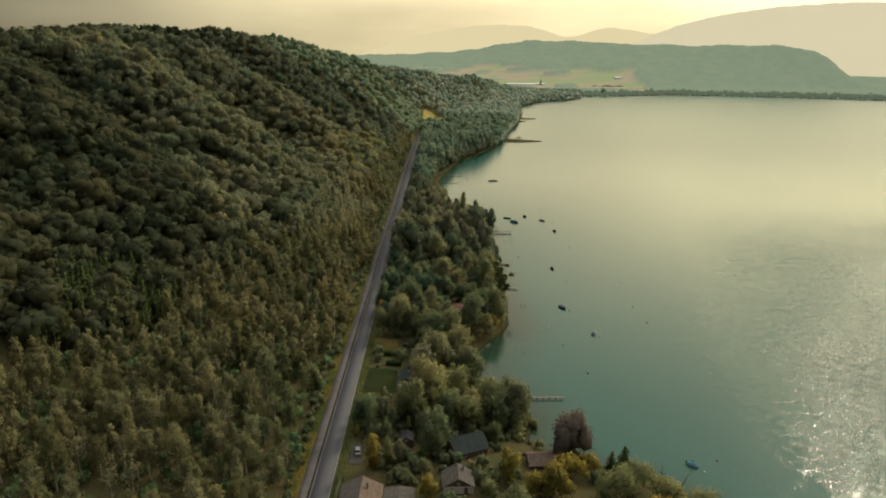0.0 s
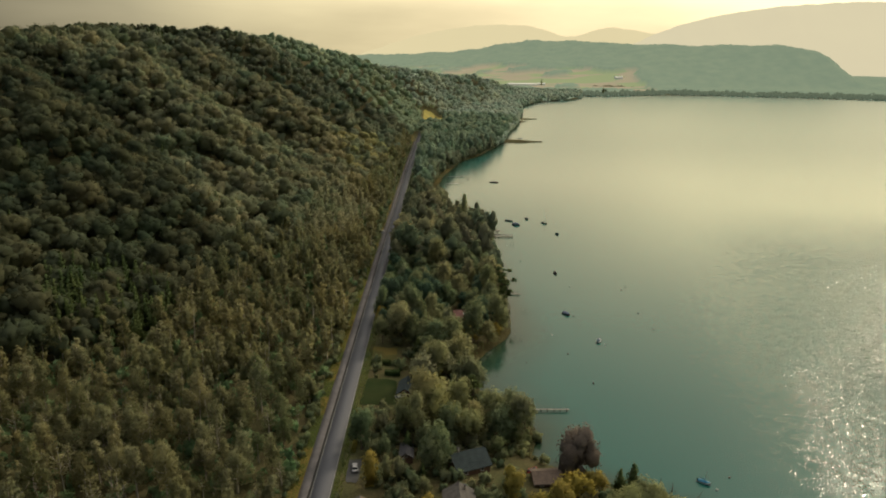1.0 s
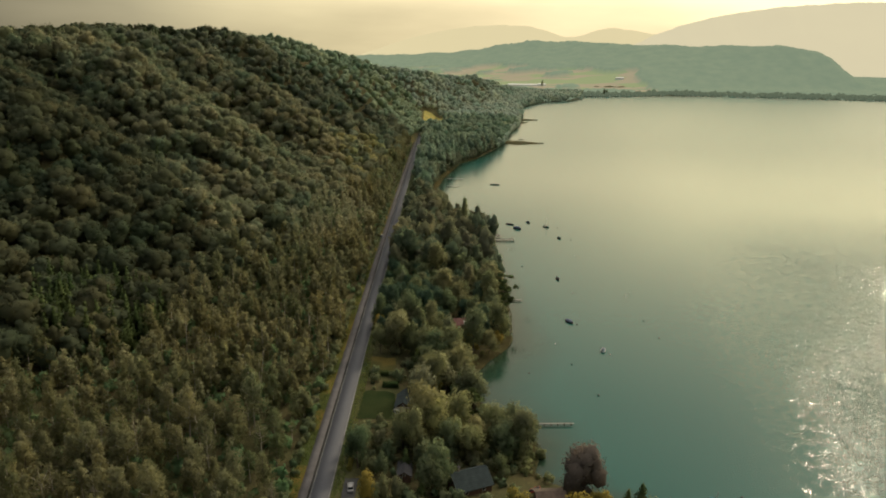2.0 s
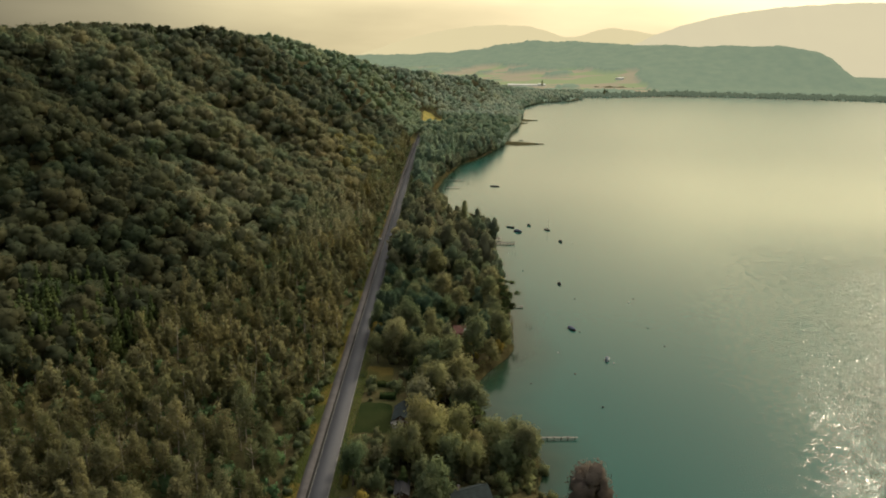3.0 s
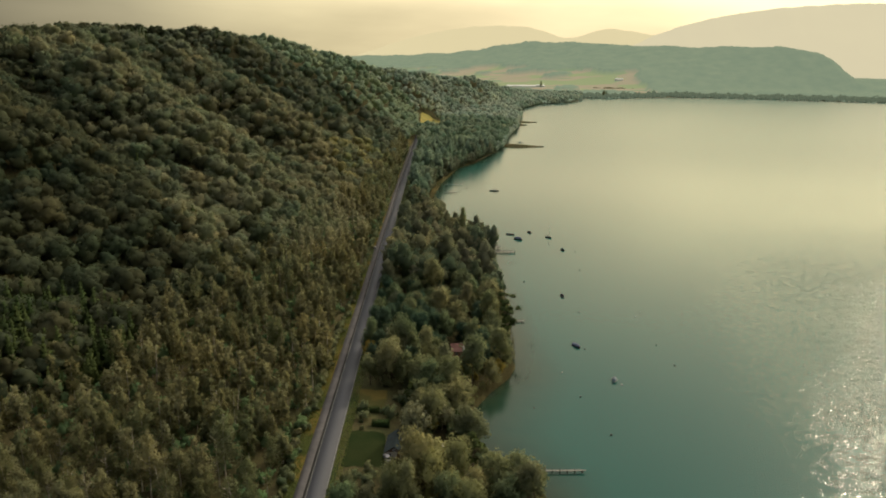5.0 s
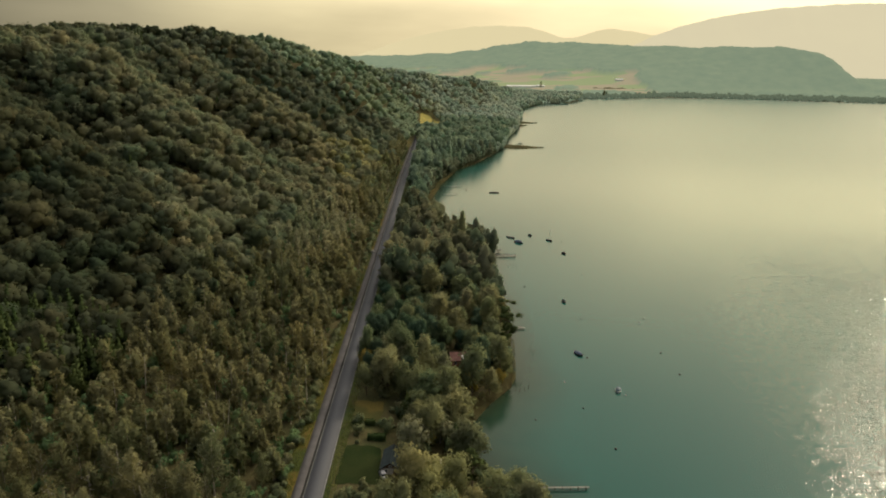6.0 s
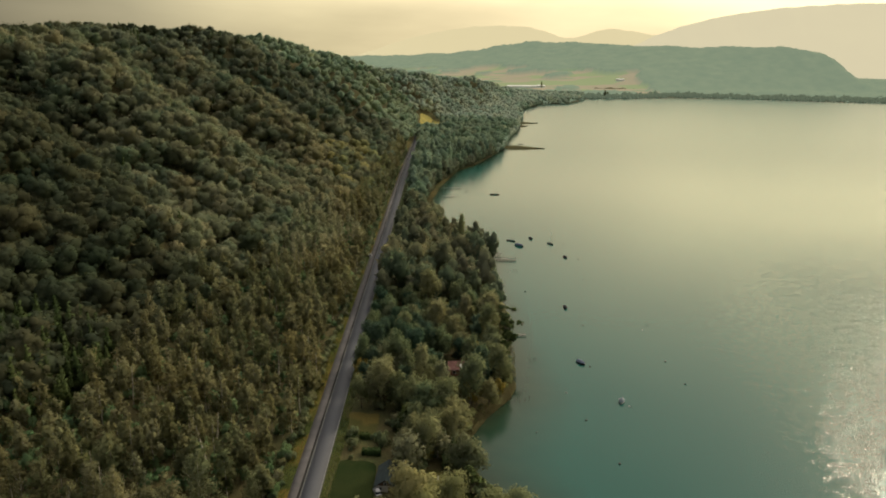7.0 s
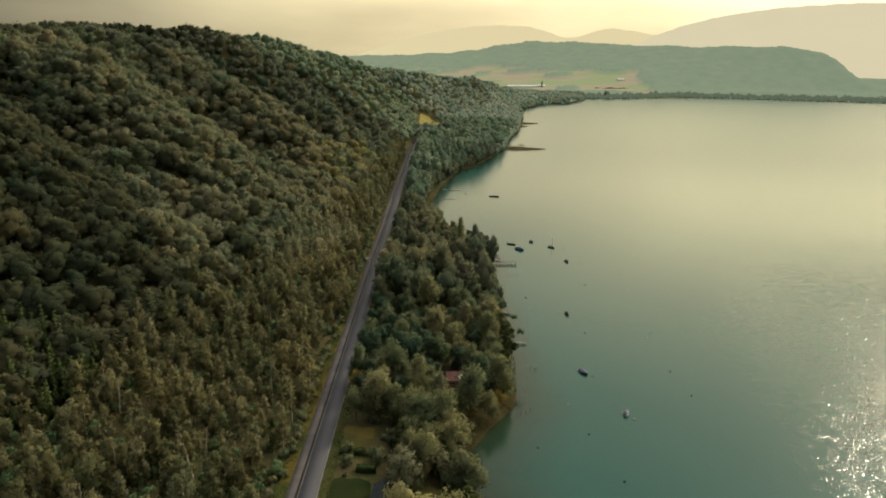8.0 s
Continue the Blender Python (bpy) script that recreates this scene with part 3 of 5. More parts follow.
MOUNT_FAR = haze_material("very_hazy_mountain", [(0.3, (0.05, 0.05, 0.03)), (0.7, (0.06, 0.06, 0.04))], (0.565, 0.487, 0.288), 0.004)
K = 4300 / 1219.0


def seen_at(px, py, k):
    return ((px - 784) * k, 127 + (95.5 + (px - 784) * 0.0122 - py) * k)


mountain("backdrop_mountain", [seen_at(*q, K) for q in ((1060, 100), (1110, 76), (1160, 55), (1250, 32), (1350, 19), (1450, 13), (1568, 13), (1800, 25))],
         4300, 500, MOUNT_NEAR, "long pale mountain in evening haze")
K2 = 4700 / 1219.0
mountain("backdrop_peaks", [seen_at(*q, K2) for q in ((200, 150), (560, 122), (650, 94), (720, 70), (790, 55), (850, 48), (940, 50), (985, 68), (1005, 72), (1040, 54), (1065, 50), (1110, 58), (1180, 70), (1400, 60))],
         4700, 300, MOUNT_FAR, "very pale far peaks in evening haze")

# ---- trees ----
rng = np.random.default_rng(11)


def dome_lobes(seed, h, w, count=13):
    """A broad rounded crown: one large dome with billows over it."""
    r = np.random.default_rng(seed)
    out = [(0, 0, h * 0.60, w * 0.40, h * 0.31)]
    for k in range(count):
        up = r.uniform(-0.05, 0.95)
        a = k * 2.4 + r.uniform(-0.4, 0.4)
        flat = math.sqrt(max(0.0, 1 - up * up))
        rad = w * r.uniform(0.10, 0.19)
        out.append((w * 0.37 * flat * math.cos(a), w * 0.36 * flat * math.sin(a), h * (0.58 + 0.30 * up), rad, rad * r.uniform(0.8, 1.05)))
    return out


def wet_lobes(seed, h, w):
    """A slender uneven crown high on its trunk."""
    r = np.random.default_rng(seed)
    n = 10
    out = []
    for k in range(n):
        u = (k + r.uniform(0.2, 0.8)) / n
        z = h * (0.30 + 0.64 * u)
        off = w * r.uniform(0.08, 0.40) * (1 - 0.55 * u)
        a = k * 2.4 + r.uniform(-0.9, 0.9)
        rad = w * r.uniform(0.14, 0.27) * (1.1 - 0.4 * u)
        out.append((off * math.cos(a), off * math.sin(a), z, rad, rad * r.uniform(0.9, 1.6)))
    return out


def column_lobes(seed, h, w):
    return [(0.1 * math.sin(k * 2.1), 0.1 * math.cos(k * 1.7), h * (0.14 + 0.8 * k / 6), w * 0.5 * (0.55 + 0.45 * math.sin(math.pi * (0.12 + 0.74 * k / 6))) * (0.75 if k == 6 else 1), h * 0.13) for k in range(7)]


def conifer_lobes(seed, h, w):
    r = np.random.default_rng(seed)
    out = []
    for k in range(8):
        u = k / 8
        out.append((r.normal(0, 0.1), r.normal(0, 0.1), h * (0.12 + 0.82 * u), w * 0.5 * (1 - u) ** 0.85 + 0.15, h * 0.085))
    return out


def template_tree(name, seed, h, lobes, cards, size, leaf, bark, radius, bottom, width, label, category="tree", limbs=4, core_scale=0.78, core=BALL1, lean=0.0):
    root = tagged(new(name), label, category)
    tv, tf = trunk_mesh(seed, h, radius, bottom, width, limbs, lean)
    t = new("trunk", mesh_from("trunk", tv, tf, bark, True))
    t.parent = root
    if cards:
        cv, cf, cn = crown(seed + 500, lobes, cards, size, core, core_scale)
        c = new("crown", mesh_from("crown", cv, cf, leaf, normals=cn))
        c.parent = root
    return root


def place_first(root, x, y, scale=1.0):
    root.matrix_basis = Matrix.LocRotScale((x, y, float(ground_z(x, y)) - 0.15), None, (scale, scale, scale))


class Kind:
    """Trees of one kind: several shapes, the first use of each is the built one itself."""
    def __init__(self, makers, group):
        self.makers, self.made, self.group = makers, {}, group

    def add(self, x, y, scale=1.0, tall=1.0):
        k = int(rng.integers(len(self.makers)))
        if k not in self.made:
            self.made[k] = self.makers[k]()
            tagged(self.made[k], group=self.group)
            m = Matrix.LocRotScale((x, y, float(ground_z(x, y)) - 0.15), Euler((0, 0, rng.uniform(0, 6))), (scale, scale, scale * tall))
            self.made[k].matrix_basis = m
            return self.made[k]
        o = copy_thing(self.made[k], Matrix.Identity(4))
        o.matrix_basis = Matrix.LocRotScale((x, y, float(ground_z(x, y)) - 0.15), Euler((rng.normal(0, 0.02), rng.normal(0, 0.02), rng.uniform(0, 6.28))), (scale, scale, scale * tall))
        return o


def wet_maker(k):
    h, w = (15.5, 17, 13, 16, 18, 12)[k], (7.5, 8.6, 6.4, 9.2, 7.0, 8.4)[k]
    return lambda: template_tree("alder_tree", 100 + k, h, wet_lobes(100 + k, h, w), 1350, 0.44, LEAF_WET, BARK_PALE if k % 3 else BARK, 0.25, h * 0.3, w,
                                 "slender olive-brown autumn alder with a pale trunk", limbs=7, core_scale=0.36)


def lake_maker(k):
    h, w = (13, 15, 11, 14, 12, 16)[k], (9.5, 11, 8.5, 12, 9, 10)[k]
    return lambda: template_tree("lakeside_tree", 200 + k, h, lobed(200 + k, h, w, h * 0.16, 9), 1700, 0.54, LEAF_LAKE, BARK, 0.32, h * 0.22, w,
                                 "broad green and brown autumn tree near the lake shore", limbs=5, core_scale=0.5)


def bush_maker(k):
    h, w = (3.2, 2.6, 4.0)[k], (3.6, 3.0, 4.4)[k]
    return lambda: template_tree("shrub", 300 + k, h, lobed(300 + k, h, w, 0.3, 5), 170, 0.5, LEAF_LAKE, BARK, 0.08, 0.4, w,
                                 "low green and brown shrub in rough grass", "shrub", limbs=3, core_scale=0.8)


def yellow_maker(k):
    h, w = (10, 9)[k], (9, 8)[k]
    return lambda: template_tree("autumn_tree", 330 + k, h, lobed(330 + k, h, w, h * 0.15, 8), 800, 0.65, LEAF_YELLOW, BARK, 0.25, h * 0.2, w,
                                 "rounded tree with bright yellow-green autumn leaves", limbs=4, core_scale=0.62)


def pine_maker(k):
    h, w = (15, 13)[k], (7, 6)[k]
    r = np.random.default_rng(350 + k)
    lobes = [(r.normal(0, w * 0.22), r.normal(0, w * 0.22), h * (0.45 + 0.08 * j), w * r.uniform(0.15, 0.26), h * 0.05) for j in range(7)]
    return lambda: template_tree("shore_pine", 350 + k, h, lobes, 420, 0.6, LEAF_DARK, BARK, 0.24, h * 0.45, w,
                                 "open-crowned dark pine at the water's edge", limbs=6, core_scale=0.7)


def olive_maker(k):
    h, w = (13, 14, 12)[k], (11, 12, 10)[k]
    return lambda: template_tree("willow_tree", 400 + k, h, lobed(400 + k, h, w, h * 0.12, 10), 2000, 0.48, LEAF_OLIVE, BARK, 0.32, h * 0.2, w,
                                 "broad olive-brown willow on the lake shore", limbs=5, core_scale=0.5)


def shade_maker(k):
    h, w = (16, 14)[k], (9, 10)[k]
    return lambda: template_tree("dark_tree", 430 + k, h, lobed(430 + k, h, w, h * 0.1, 10), 2000, 0.5, LEAF_SHADE, BARK, 0.35, h * 0.16, w,
                                 "dense dark green tree between road and lake", limbs=5, core_scale=0.6)


SHADE = Kind([shade_maker(k) for k in range(2)], "dark lakeside trees")
OLIVE = Kind([olive_maker(k) for k in range(3)], "shore willows")
def bare_maker(k):
    h, w = (16, 14)[k], (7.0, 6.4)[k]
    return lambda: template_tree("thin_alder", 130 + k, h, wet_lobes(130 + k, h, w), 330, 0.5, LEAF_WET, BARK_PALE, 0.27, h * 0.3, w,
                                 "half-bare pale alder with only few leaves", limbs=11, core_scale=0.12)


WET = Kind([wet_maker(k) for k in range(6)] + [bare_maker(k) for k in range(2)], "trees of the wet woodland")
LAKE = Kind([lake_maker(k) for k in range(6)], "trees along the shore")
BUSH = Kind([bush_maker(k) for k in range(3)], "roadside shrubs")
YELLOW = Kind([yellow_maker(k) for k in range(2)], "yellow autumn trees")
PINE = Kind([pine_maker(k) for k in range(2)], "shore pines")
COLUMN = Kind([lambda: template_tree("columnar_tree", 370, 10, column_lobes(370, 10, 3.4), 420, 0.5, LEAF_LAKE, BARK, 0.14, 1.2, 3, "narrow upright green tree in a garden", limbs=2)], "upright garden trees")
CONIFER = Kind([lambda: template_tree("conifer", 375, 9, conifer_lobes(375, 9, 4.4), 480, 0.5, LEAF_DARK, BARK, 0.16, 0.8, 2, "small dark conical conifer", limbs=0)], "garden conifers")
PALE = Kind([lambda: template_tree("pale_willow", 380, 14, lobed(380, 14, 9.5, 2.5, 9), 900, 0.7, LEAF_PALE, BARK_PALE, 0.3, 3, 9, "pale grey-brown thin-leaved willow", limbs=5, core_scale=0.55)], "pale willows")


def grid_points(x0, x1, y0, y1, gap, seed, jitter=0.42):
    r = np.random.default_rng(seed)
    gx, gy = np.meshgrid(np.arange(x0, x1, gap), np.arange(y0, y1, gap))
    gx = gx + (np.arange(gx.shape[0]) % 2)[:, None] * gap / 2
    p = np.stack([gx.ravel(), gy.ravel()], 1)
    return p + r.uniform(-jitter, jitter, p.shape) * gap


def forest(name, pts, templates, label, mats, seed, smin=0.8, smax=1.2, zmin=0.85, zmax=1.2, sink=0.2):
    """Uncounted trees of a wood as one mesh."""
    r = np.random.default_rng(seed)
    pick = r.integers(len(templates), size=len(pts))
    zg = ground_z(pts[:, 0], pts[:, 1])
    V, F, T, M, N, off = [], [], [], [], [], 0
    for k, (tv, tf, tm, tn) in enumerate(templates):
        idx = np.where(pick == k)[0]
        if not len(idx):
            continue
        m = len(idx)
        a = r.uniform(0, 2 * math.pi, m)
        s, sz = r.uniform(smin, smax, m), r.uniform(zmin, zmax, m)
        ca, sa = (np.cos(a) * s)[:, None], (np.sin(a) * s)[:, None]
        x = tv[None, :, 0] * ca - tv[None, :, 1] * sa + pts[idx, 0][:, None]
        y = tv[None, :, 0] * sa + tv[None, :, 1] * ca + pts[idx, 1][:, None]
        z = tv[None, :, 2] * (s * sz)[:, None] + zg[idx][:, None] - sink
        V.append(np.stack([x, y, z], -1).reshape(-1, 3))
        F.append((tf[None] + (np.arange(m) * len(tv))[:, None, None]).reshape(-1, 3) + off)
        cs, sn = np.cos(a)[:, None], np.sin(a)[:, None]
        N.append(np.stack([tn[None, :, 0] * cs - tn[None, :, 1] * sn, tn[None, :, 0] * sn + tn[None, :, 1] * cs, np.repeat(tn[None, :, 2], m, axis=0)], -1).reshape(-1, 3))
        T.append(np.repeat(r.uniform(0, 1, m), len(tv)))
        M.append(np.tile(tm, m))
        off += m * len(tv)
    me = mesh_from(name, np.concatenate(V), np.concatenate(F), mats, True, np.concatenate(T), np.concatenate(M), np.concatenate(N))
    return tagged(new(name, me), label, "forest", kind="stuff")


def stuff_template(seed, h, lobes, cards, size, radius, core_scale=0.8, trunk=True, core=BALL1, coat=(0.62, 1.22), loose=0.55):
    cv, cf, cn = crown(seed, lobes, cards, size, core, core_scale, coat, loose)
    if not trunk:
        return cv, cf, np.zeros(len(cf), int), cn
    tv, tf = tube([(0, 0, -0.5), (0.1, 0.05, h * 0.45), (0.0, 0.1, h * 0.9)], [radius, radius * 0.7, radius * 0.15], 4)
    v, f = join([(cv, cf), (tv, tf)])
    tn = tv * (1, 1, 0) - (0.05, 0.05, 0)
    tn /= np.linalg.norm(tn, axis=1, keepdims=True) + 1e-9
    return v, f, np.concatenate([np.zeros(len(cf), int), np.ones(len(tf), int)]), np.concatenate([cn, tn])


# wet woodland between the hill and the road
pts = grid_points(-330, -44, 118, 1010, 5.5, 51, 0.55)
keep = (pts[:, 0] > foot_x(pts[:, 1]) - 12) & (pts[:, 0] < road_x(pts[:, 1]) - 11.5 + 1.2 * waves(pts[:, 1], pts[:, 1] * 0, 30, 77)) & (pts[:, 0] > -0.66 * pts[:, 1] - 22)
keep &= rng.uniform(0, 1, len(pts)) < 0.70 + 0.18 * waves(pts[:, 0], pts[:, 1], 45, 93)
keep &= (pts[:, 0] + 71) ** 2 + (pts[:, 1] - 248) ** 2 > 36
pts = pts[keep]
near = (pts[:, 1] < 232) & (pts[:, 0] > -0.66 * pts[:, 1] - 8)
order = np.where(near)[0][:300]
mask = np.zeros(len(pts), bool)
mask[order] = True
for x, y in pts[mask]:
    edge = (x > -54)
    WET.add(x, y, (rng.uniform(0.5, 0.8) if edge else rng.uniform(0.55, 1.2)), rng.uniform(0.85, 1.2))
mask |= (((pts[:, 0] + 152) / 26) ** 2 + ((pts[:, 1] - 303) / 30) ** 2 < 1) & (rng.uniform(0, 1, len(pts)) < 0.75)
wet_templates = []
for k in range(7):
    h, w = (15.5, 17, 13, 16, 18, 12, 10)[k], (7.5, 8.6, 6.2, 9.4, 6.8, 8.4, 8.0)[k]
    wet_templates.append(stuff_template(600 + k, h, wet_lobes(600 + k, h, w), 280, 0.85, 0.16, 0.55))
for k in range(2):
    h, w = (16, 14)[k], (6.0, 5.0)[k]
    wet_templates.append(stuff_template(620 + k, h, wet_lobes(620 + k, h, w), 120, 0.8, 0.26, 0.15))
pale_patch = ~mask & (((pts[:, 0] + 88) / 34) ** 2 + ((pts[:, 1] - 520) / 70) ** 2 < 1 + 0.3 * waves(pts[:, 0], pts[:, 1], 60, 15))
pale_templates = [stuff_template(630 + k, 14 + 2 * k, wet_lobes(630 + k, 14 + 2 * k, 6.5), 190, 0.85, 0.24, 0.4) for k in range(3)]
forest("pale_birches", pts[pale_patch], pale_templates, "patch of pale grey-brown half-bare birches at the foot of the hill", [LEAF_PALE, BARK_PALE], 66, 0.7, 1.15)
mask |= pale_patch
forest("wet_woodland", pts[~mask], wet_templates, "dense olive-brown autumn alder and birch woodland on flat ground", [LEAF_WET, BARK_PALE], 61, 0.6, 1.2)

# beech woods on the hill
hill_templates = []
for k in range(9):
    h, w = (18, 20, 17, 21, 19, 16, 22, 18, 15)[k], (14, 17, 13, 18, 15, 12.5, 16, 14.5, 11)[k]
    hill_templates.append(stuff_template(640 + k, h, dome_lobes(640 + k, h, w, 11), 290, 0.78, 0.3, 0.86, trunk=False, coat=(0.8, 1.14), loose=0.4))
slope_templates = []
for k in range(8):
    h, w = (18, 20, 17, 21, 19, 16, 22, 18)[k], (14, 16, 13, 17, 15, 12.5, 16, 14.5)[k]
    slope_templates.append(stuff_template(650 + k, h, dome_lobes(650 + k, h, w, 8), 210, 0.95, 0.3, 0.86, trunk=False, coat=(0.8, 1.14), loose=0.4))
low_templates = [stuff_template(690 + k, 18, dome_lobes(690 + k, 18, 13, 4), 70, 1.25, 0.3, 0.9, trunk=False, coat=(0.82, 1.12), loose=0.4) for k in range(5)]
upper_templates = []
for k in range(7):
    h, w = (18, 20, 17, 21, 19, 16, 22)[k], (13, 15, 12, 16, 14, 12, 15)[k]
    upper_templates.append(stuff_template(660 + k, h, dome_lobes(660 + k, h, w, 6), 110, 1.15, 0.3, 0.9, trunk=False, coat=(0.82, 1.12), loose=0.4))
spire_templates = [stuff_template(670 + k, 22, conifer_lobes(670 + k, 20, 7.5), 130, 1.3, 0.3, 0.7, trunk=False) for k in range(3)]
pts = grid_points(-560, -40, 250, 1010, 9.3, 52, 0.48)
keep = (pts[:, 0] <= foot_x(pts[:, 1]) - 8) & (pts[:, 0] > crest_x(pts[:, 1]) - 45) & (pts[:, 0] > -0.67 * pts[:, 1] - 25)
pts = pts[keep]
dark_stand = ((pts[:, 0] + 152) / 26) ** 2 + ((pts[:, 1] - 303) / 30) ** 2 < 1
pts = pts[~dark_stand | (rng.uniform(0, 1, len(pts)) < 0.8)]
spires = (rng.uniform(0, 1, len(pts)) < np.where(np.abs(pts[:, 0] - crest_x(pts[:, 1])) < 40, 0.12, 0.012))
grove = ~spires & (((pts[:, 0] + 78) / 34) ** 2 + ((pts[:, 1] - 740) / 95) ** 2 < 1 + 0.4 * waves(pts[:, 0], pts[:, 1], 70, 16)) & (rng.uniform(0, 1, len(pts)) < 0.8)
forest("olive_grove", pts[grove], hill_templates, "yellow-olive rounded trees at the foot of the hill", [LEAF_GROVE, BARK], 72, 0.5, 0.95, 0.85, 1.1, 2.0)
# trees farther along the slope get the leaves with haze in their colour
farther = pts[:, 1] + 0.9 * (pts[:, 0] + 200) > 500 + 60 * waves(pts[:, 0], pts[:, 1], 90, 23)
forest("slope_woodland", pts[~spires & ~grove & farther & (pts[:, 1] < 760)], slope_templates, "dense rounded woodland on the hillside, paled by painted haze", [LEAF_SLOPE, BARK], 82, 0.58, 1.12, 0.92, 1.15, 4.5)
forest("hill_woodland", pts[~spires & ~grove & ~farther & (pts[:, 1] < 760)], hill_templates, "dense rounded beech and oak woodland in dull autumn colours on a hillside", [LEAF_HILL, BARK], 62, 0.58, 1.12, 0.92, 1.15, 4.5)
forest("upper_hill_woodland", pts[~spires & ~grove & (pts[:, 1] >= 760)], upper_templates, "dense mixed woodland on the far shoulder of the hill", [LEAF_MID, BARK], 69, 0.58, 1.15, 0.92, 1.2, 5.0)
low_pts = grid_points(-560, -40, 255, 1010, 8.6, 60, 0.48)
low_pts = low_pts[(low_pts[:, 0] <= foot_x(low_pts[:, 1]) - 4) & (low_pts[:, 0] > crest_x(low_pts[:, 1]) - 10) & (low_pts[:, 0] > -0.67 * low_pts[:, 1] - 25)]
beyond = low_pts[:, 1] + 0.9 * (low_pts[:, 0] + 200) > 500
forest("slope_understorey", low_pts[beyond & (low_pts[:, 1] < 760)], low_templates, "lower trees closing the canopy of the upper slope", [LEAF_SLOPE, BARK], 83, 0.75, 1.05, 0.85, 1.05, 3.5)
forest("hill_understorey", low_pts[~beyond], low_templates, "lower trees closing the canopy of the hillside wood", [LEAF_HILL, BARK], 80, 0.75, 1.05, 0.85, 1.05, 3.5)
back_pts = grid_points(-640, -150, 250, 1010, 9.0, 61, 0.48)
behind_crest = crest_x(back_pts[:, 1]) - back_pts[:, 0]
back_pts = back_pts[(behind_crest > 8) & (behind_crest < 95) & (back_pts[:, 0] > -0.67 * back_pts[:, 1] - 40)]
forest("crest_woodland", back_pts, low_templates, "closed wood running on over the top of the hill", [LEAF_HILL, BARK], 86, 0.85, 1.2, 0.9, 1.15, 3.0)
stand_pts = grid_points(-178, -126, 273, 333, 5.0, 59)
stand_pts = stand_pts[((stand_pts[:, 0] + 152) / 26) ** 2 + ((stand_pts[:, 1] - 303) / 30) ** 2 < 1]
forest("spruce_stand", stand_pts, spire_templates, "small stand of dark spruces at the foot of the hill", [LEAF_DARK, BARK], 78, 0.5, 0.9)
forest("hilltop_spruces", pts[spires], spire_templates, "scattered dark spruces along the hilltop", [LEAF_DARK, BARK], 70, 0.7, 1.0, 0.9, 1.1, 2.0)

# the lower wooded ridge further along the lake
far_templates = [stuff_template(680 + k, 19, dome_lobes(680 + k, 18, 14, 3), 36, 1.5, 0.3, 0.95, trunk=False, coat=(0.82, 1.08), loose=0.3) for k in range(5)]
pts = grid_points(-330, 460, 1000, 2420, 11.5, 53)
keep = (inland(pts[:, 0], pts[:, 1]) > 0) & (pts[:, 0] > crest_x(pts[:, 1]) - 25) & (np.abs(pts[:, 0] - road_x(pts[:, 1])) > np.where(pts[:, 1] < 1080, 7, 0))
clearing = (pts[:, 0] > -42) & (pts[:, 0] < 2) & (pts[:, 1] > 1228) & (pts[:, 1] < 1404)
keep &= ~clearing
pts = pts[keep]
lakeward = (pts[:, 1] < 1345) & (pts[:, 0] > -34 + 0.24 * np.clip(pts[:, 1] - 1180, 0, None) + 8 * waves(pts[:, 0], pts[:, 1], 60, 27))
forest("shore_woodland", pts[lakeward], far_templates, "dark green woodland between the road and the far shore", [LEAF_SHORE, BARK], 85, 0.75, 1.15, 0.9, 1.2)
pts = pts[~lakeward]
# the farther wood takes the leaves with more haze painted in
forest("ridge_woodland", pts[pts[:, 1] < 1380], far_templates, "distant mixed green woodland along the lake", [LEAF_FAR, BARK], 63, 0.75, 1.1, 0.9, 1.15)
forest("far_ridge_woodland", pts[pts[:, 1] >= 1380], far_templates, "woodland paled by painted haze where the hill runs out into the lake", [LEAF_HAZE, BARK], 73, 0.8, 1.1, 0.9, 1.1)
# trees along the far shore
pts = grid_points(420, 2300, 1950, 2600, 10.5, 54)
dd = inland(pts[:, 0], pts[:, 1])
keep = (dd > -3) & ((dd < 48) | ((pts[:, 0] > 1250) & (dd < 170) & (np.random.default_rng(44).uniform(0, 1, len(pts)) < 0.4)))
# leaves of the belt glow faintly, as haze would lighten them
FAR_BELT = haze_material("far_shore_haze_leaves", [(0.3, (0.025, 0.032, 0.018)), (0.7, (0.045, 0.05, 0.028))], (0.076, 0.096, 0.064), 0.05)
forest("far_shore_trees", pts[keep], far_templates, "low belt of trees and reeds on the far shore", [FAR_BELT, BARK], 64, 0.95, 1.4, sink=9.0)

# open ground among the lakeside trees: x0, x1, y0, y1 and the most height that grows there
OPEN = [(12, 30, 233, 254, 0), (-25, -5, 176, 197, 4), (-24, -8, 197, 208, 7), (22, 99, 150, 204, 0), (-32, -5, 140, 178, 0), (-3, 11, 140, 186, 0), (-2, 17, 186, 207, 0), (-16, -8, 193, 207, 0), (-32, -23, 180, 201, 0),
        (24, 39, 183, 199, 0), (-32, -16.5, 229, 259, 0), (-20, -9, 236, 256, 0), (-3, 7, 240, 254, 0), (-32, -19, 262, 285, 0),
        (3, 14, 315, 333, 0), (-32, -16, 205, 229, 6), (2, 13, 294, 315, 5), (-14, -4, 206, 222, 6), (-1, 14, 207, 216, 8), (14, 26, 184, 207, 4), (-15, 9, 227, 248, 3), (-32, -17, 257, 272, 3), (8, 19, 150, 190, 0)]


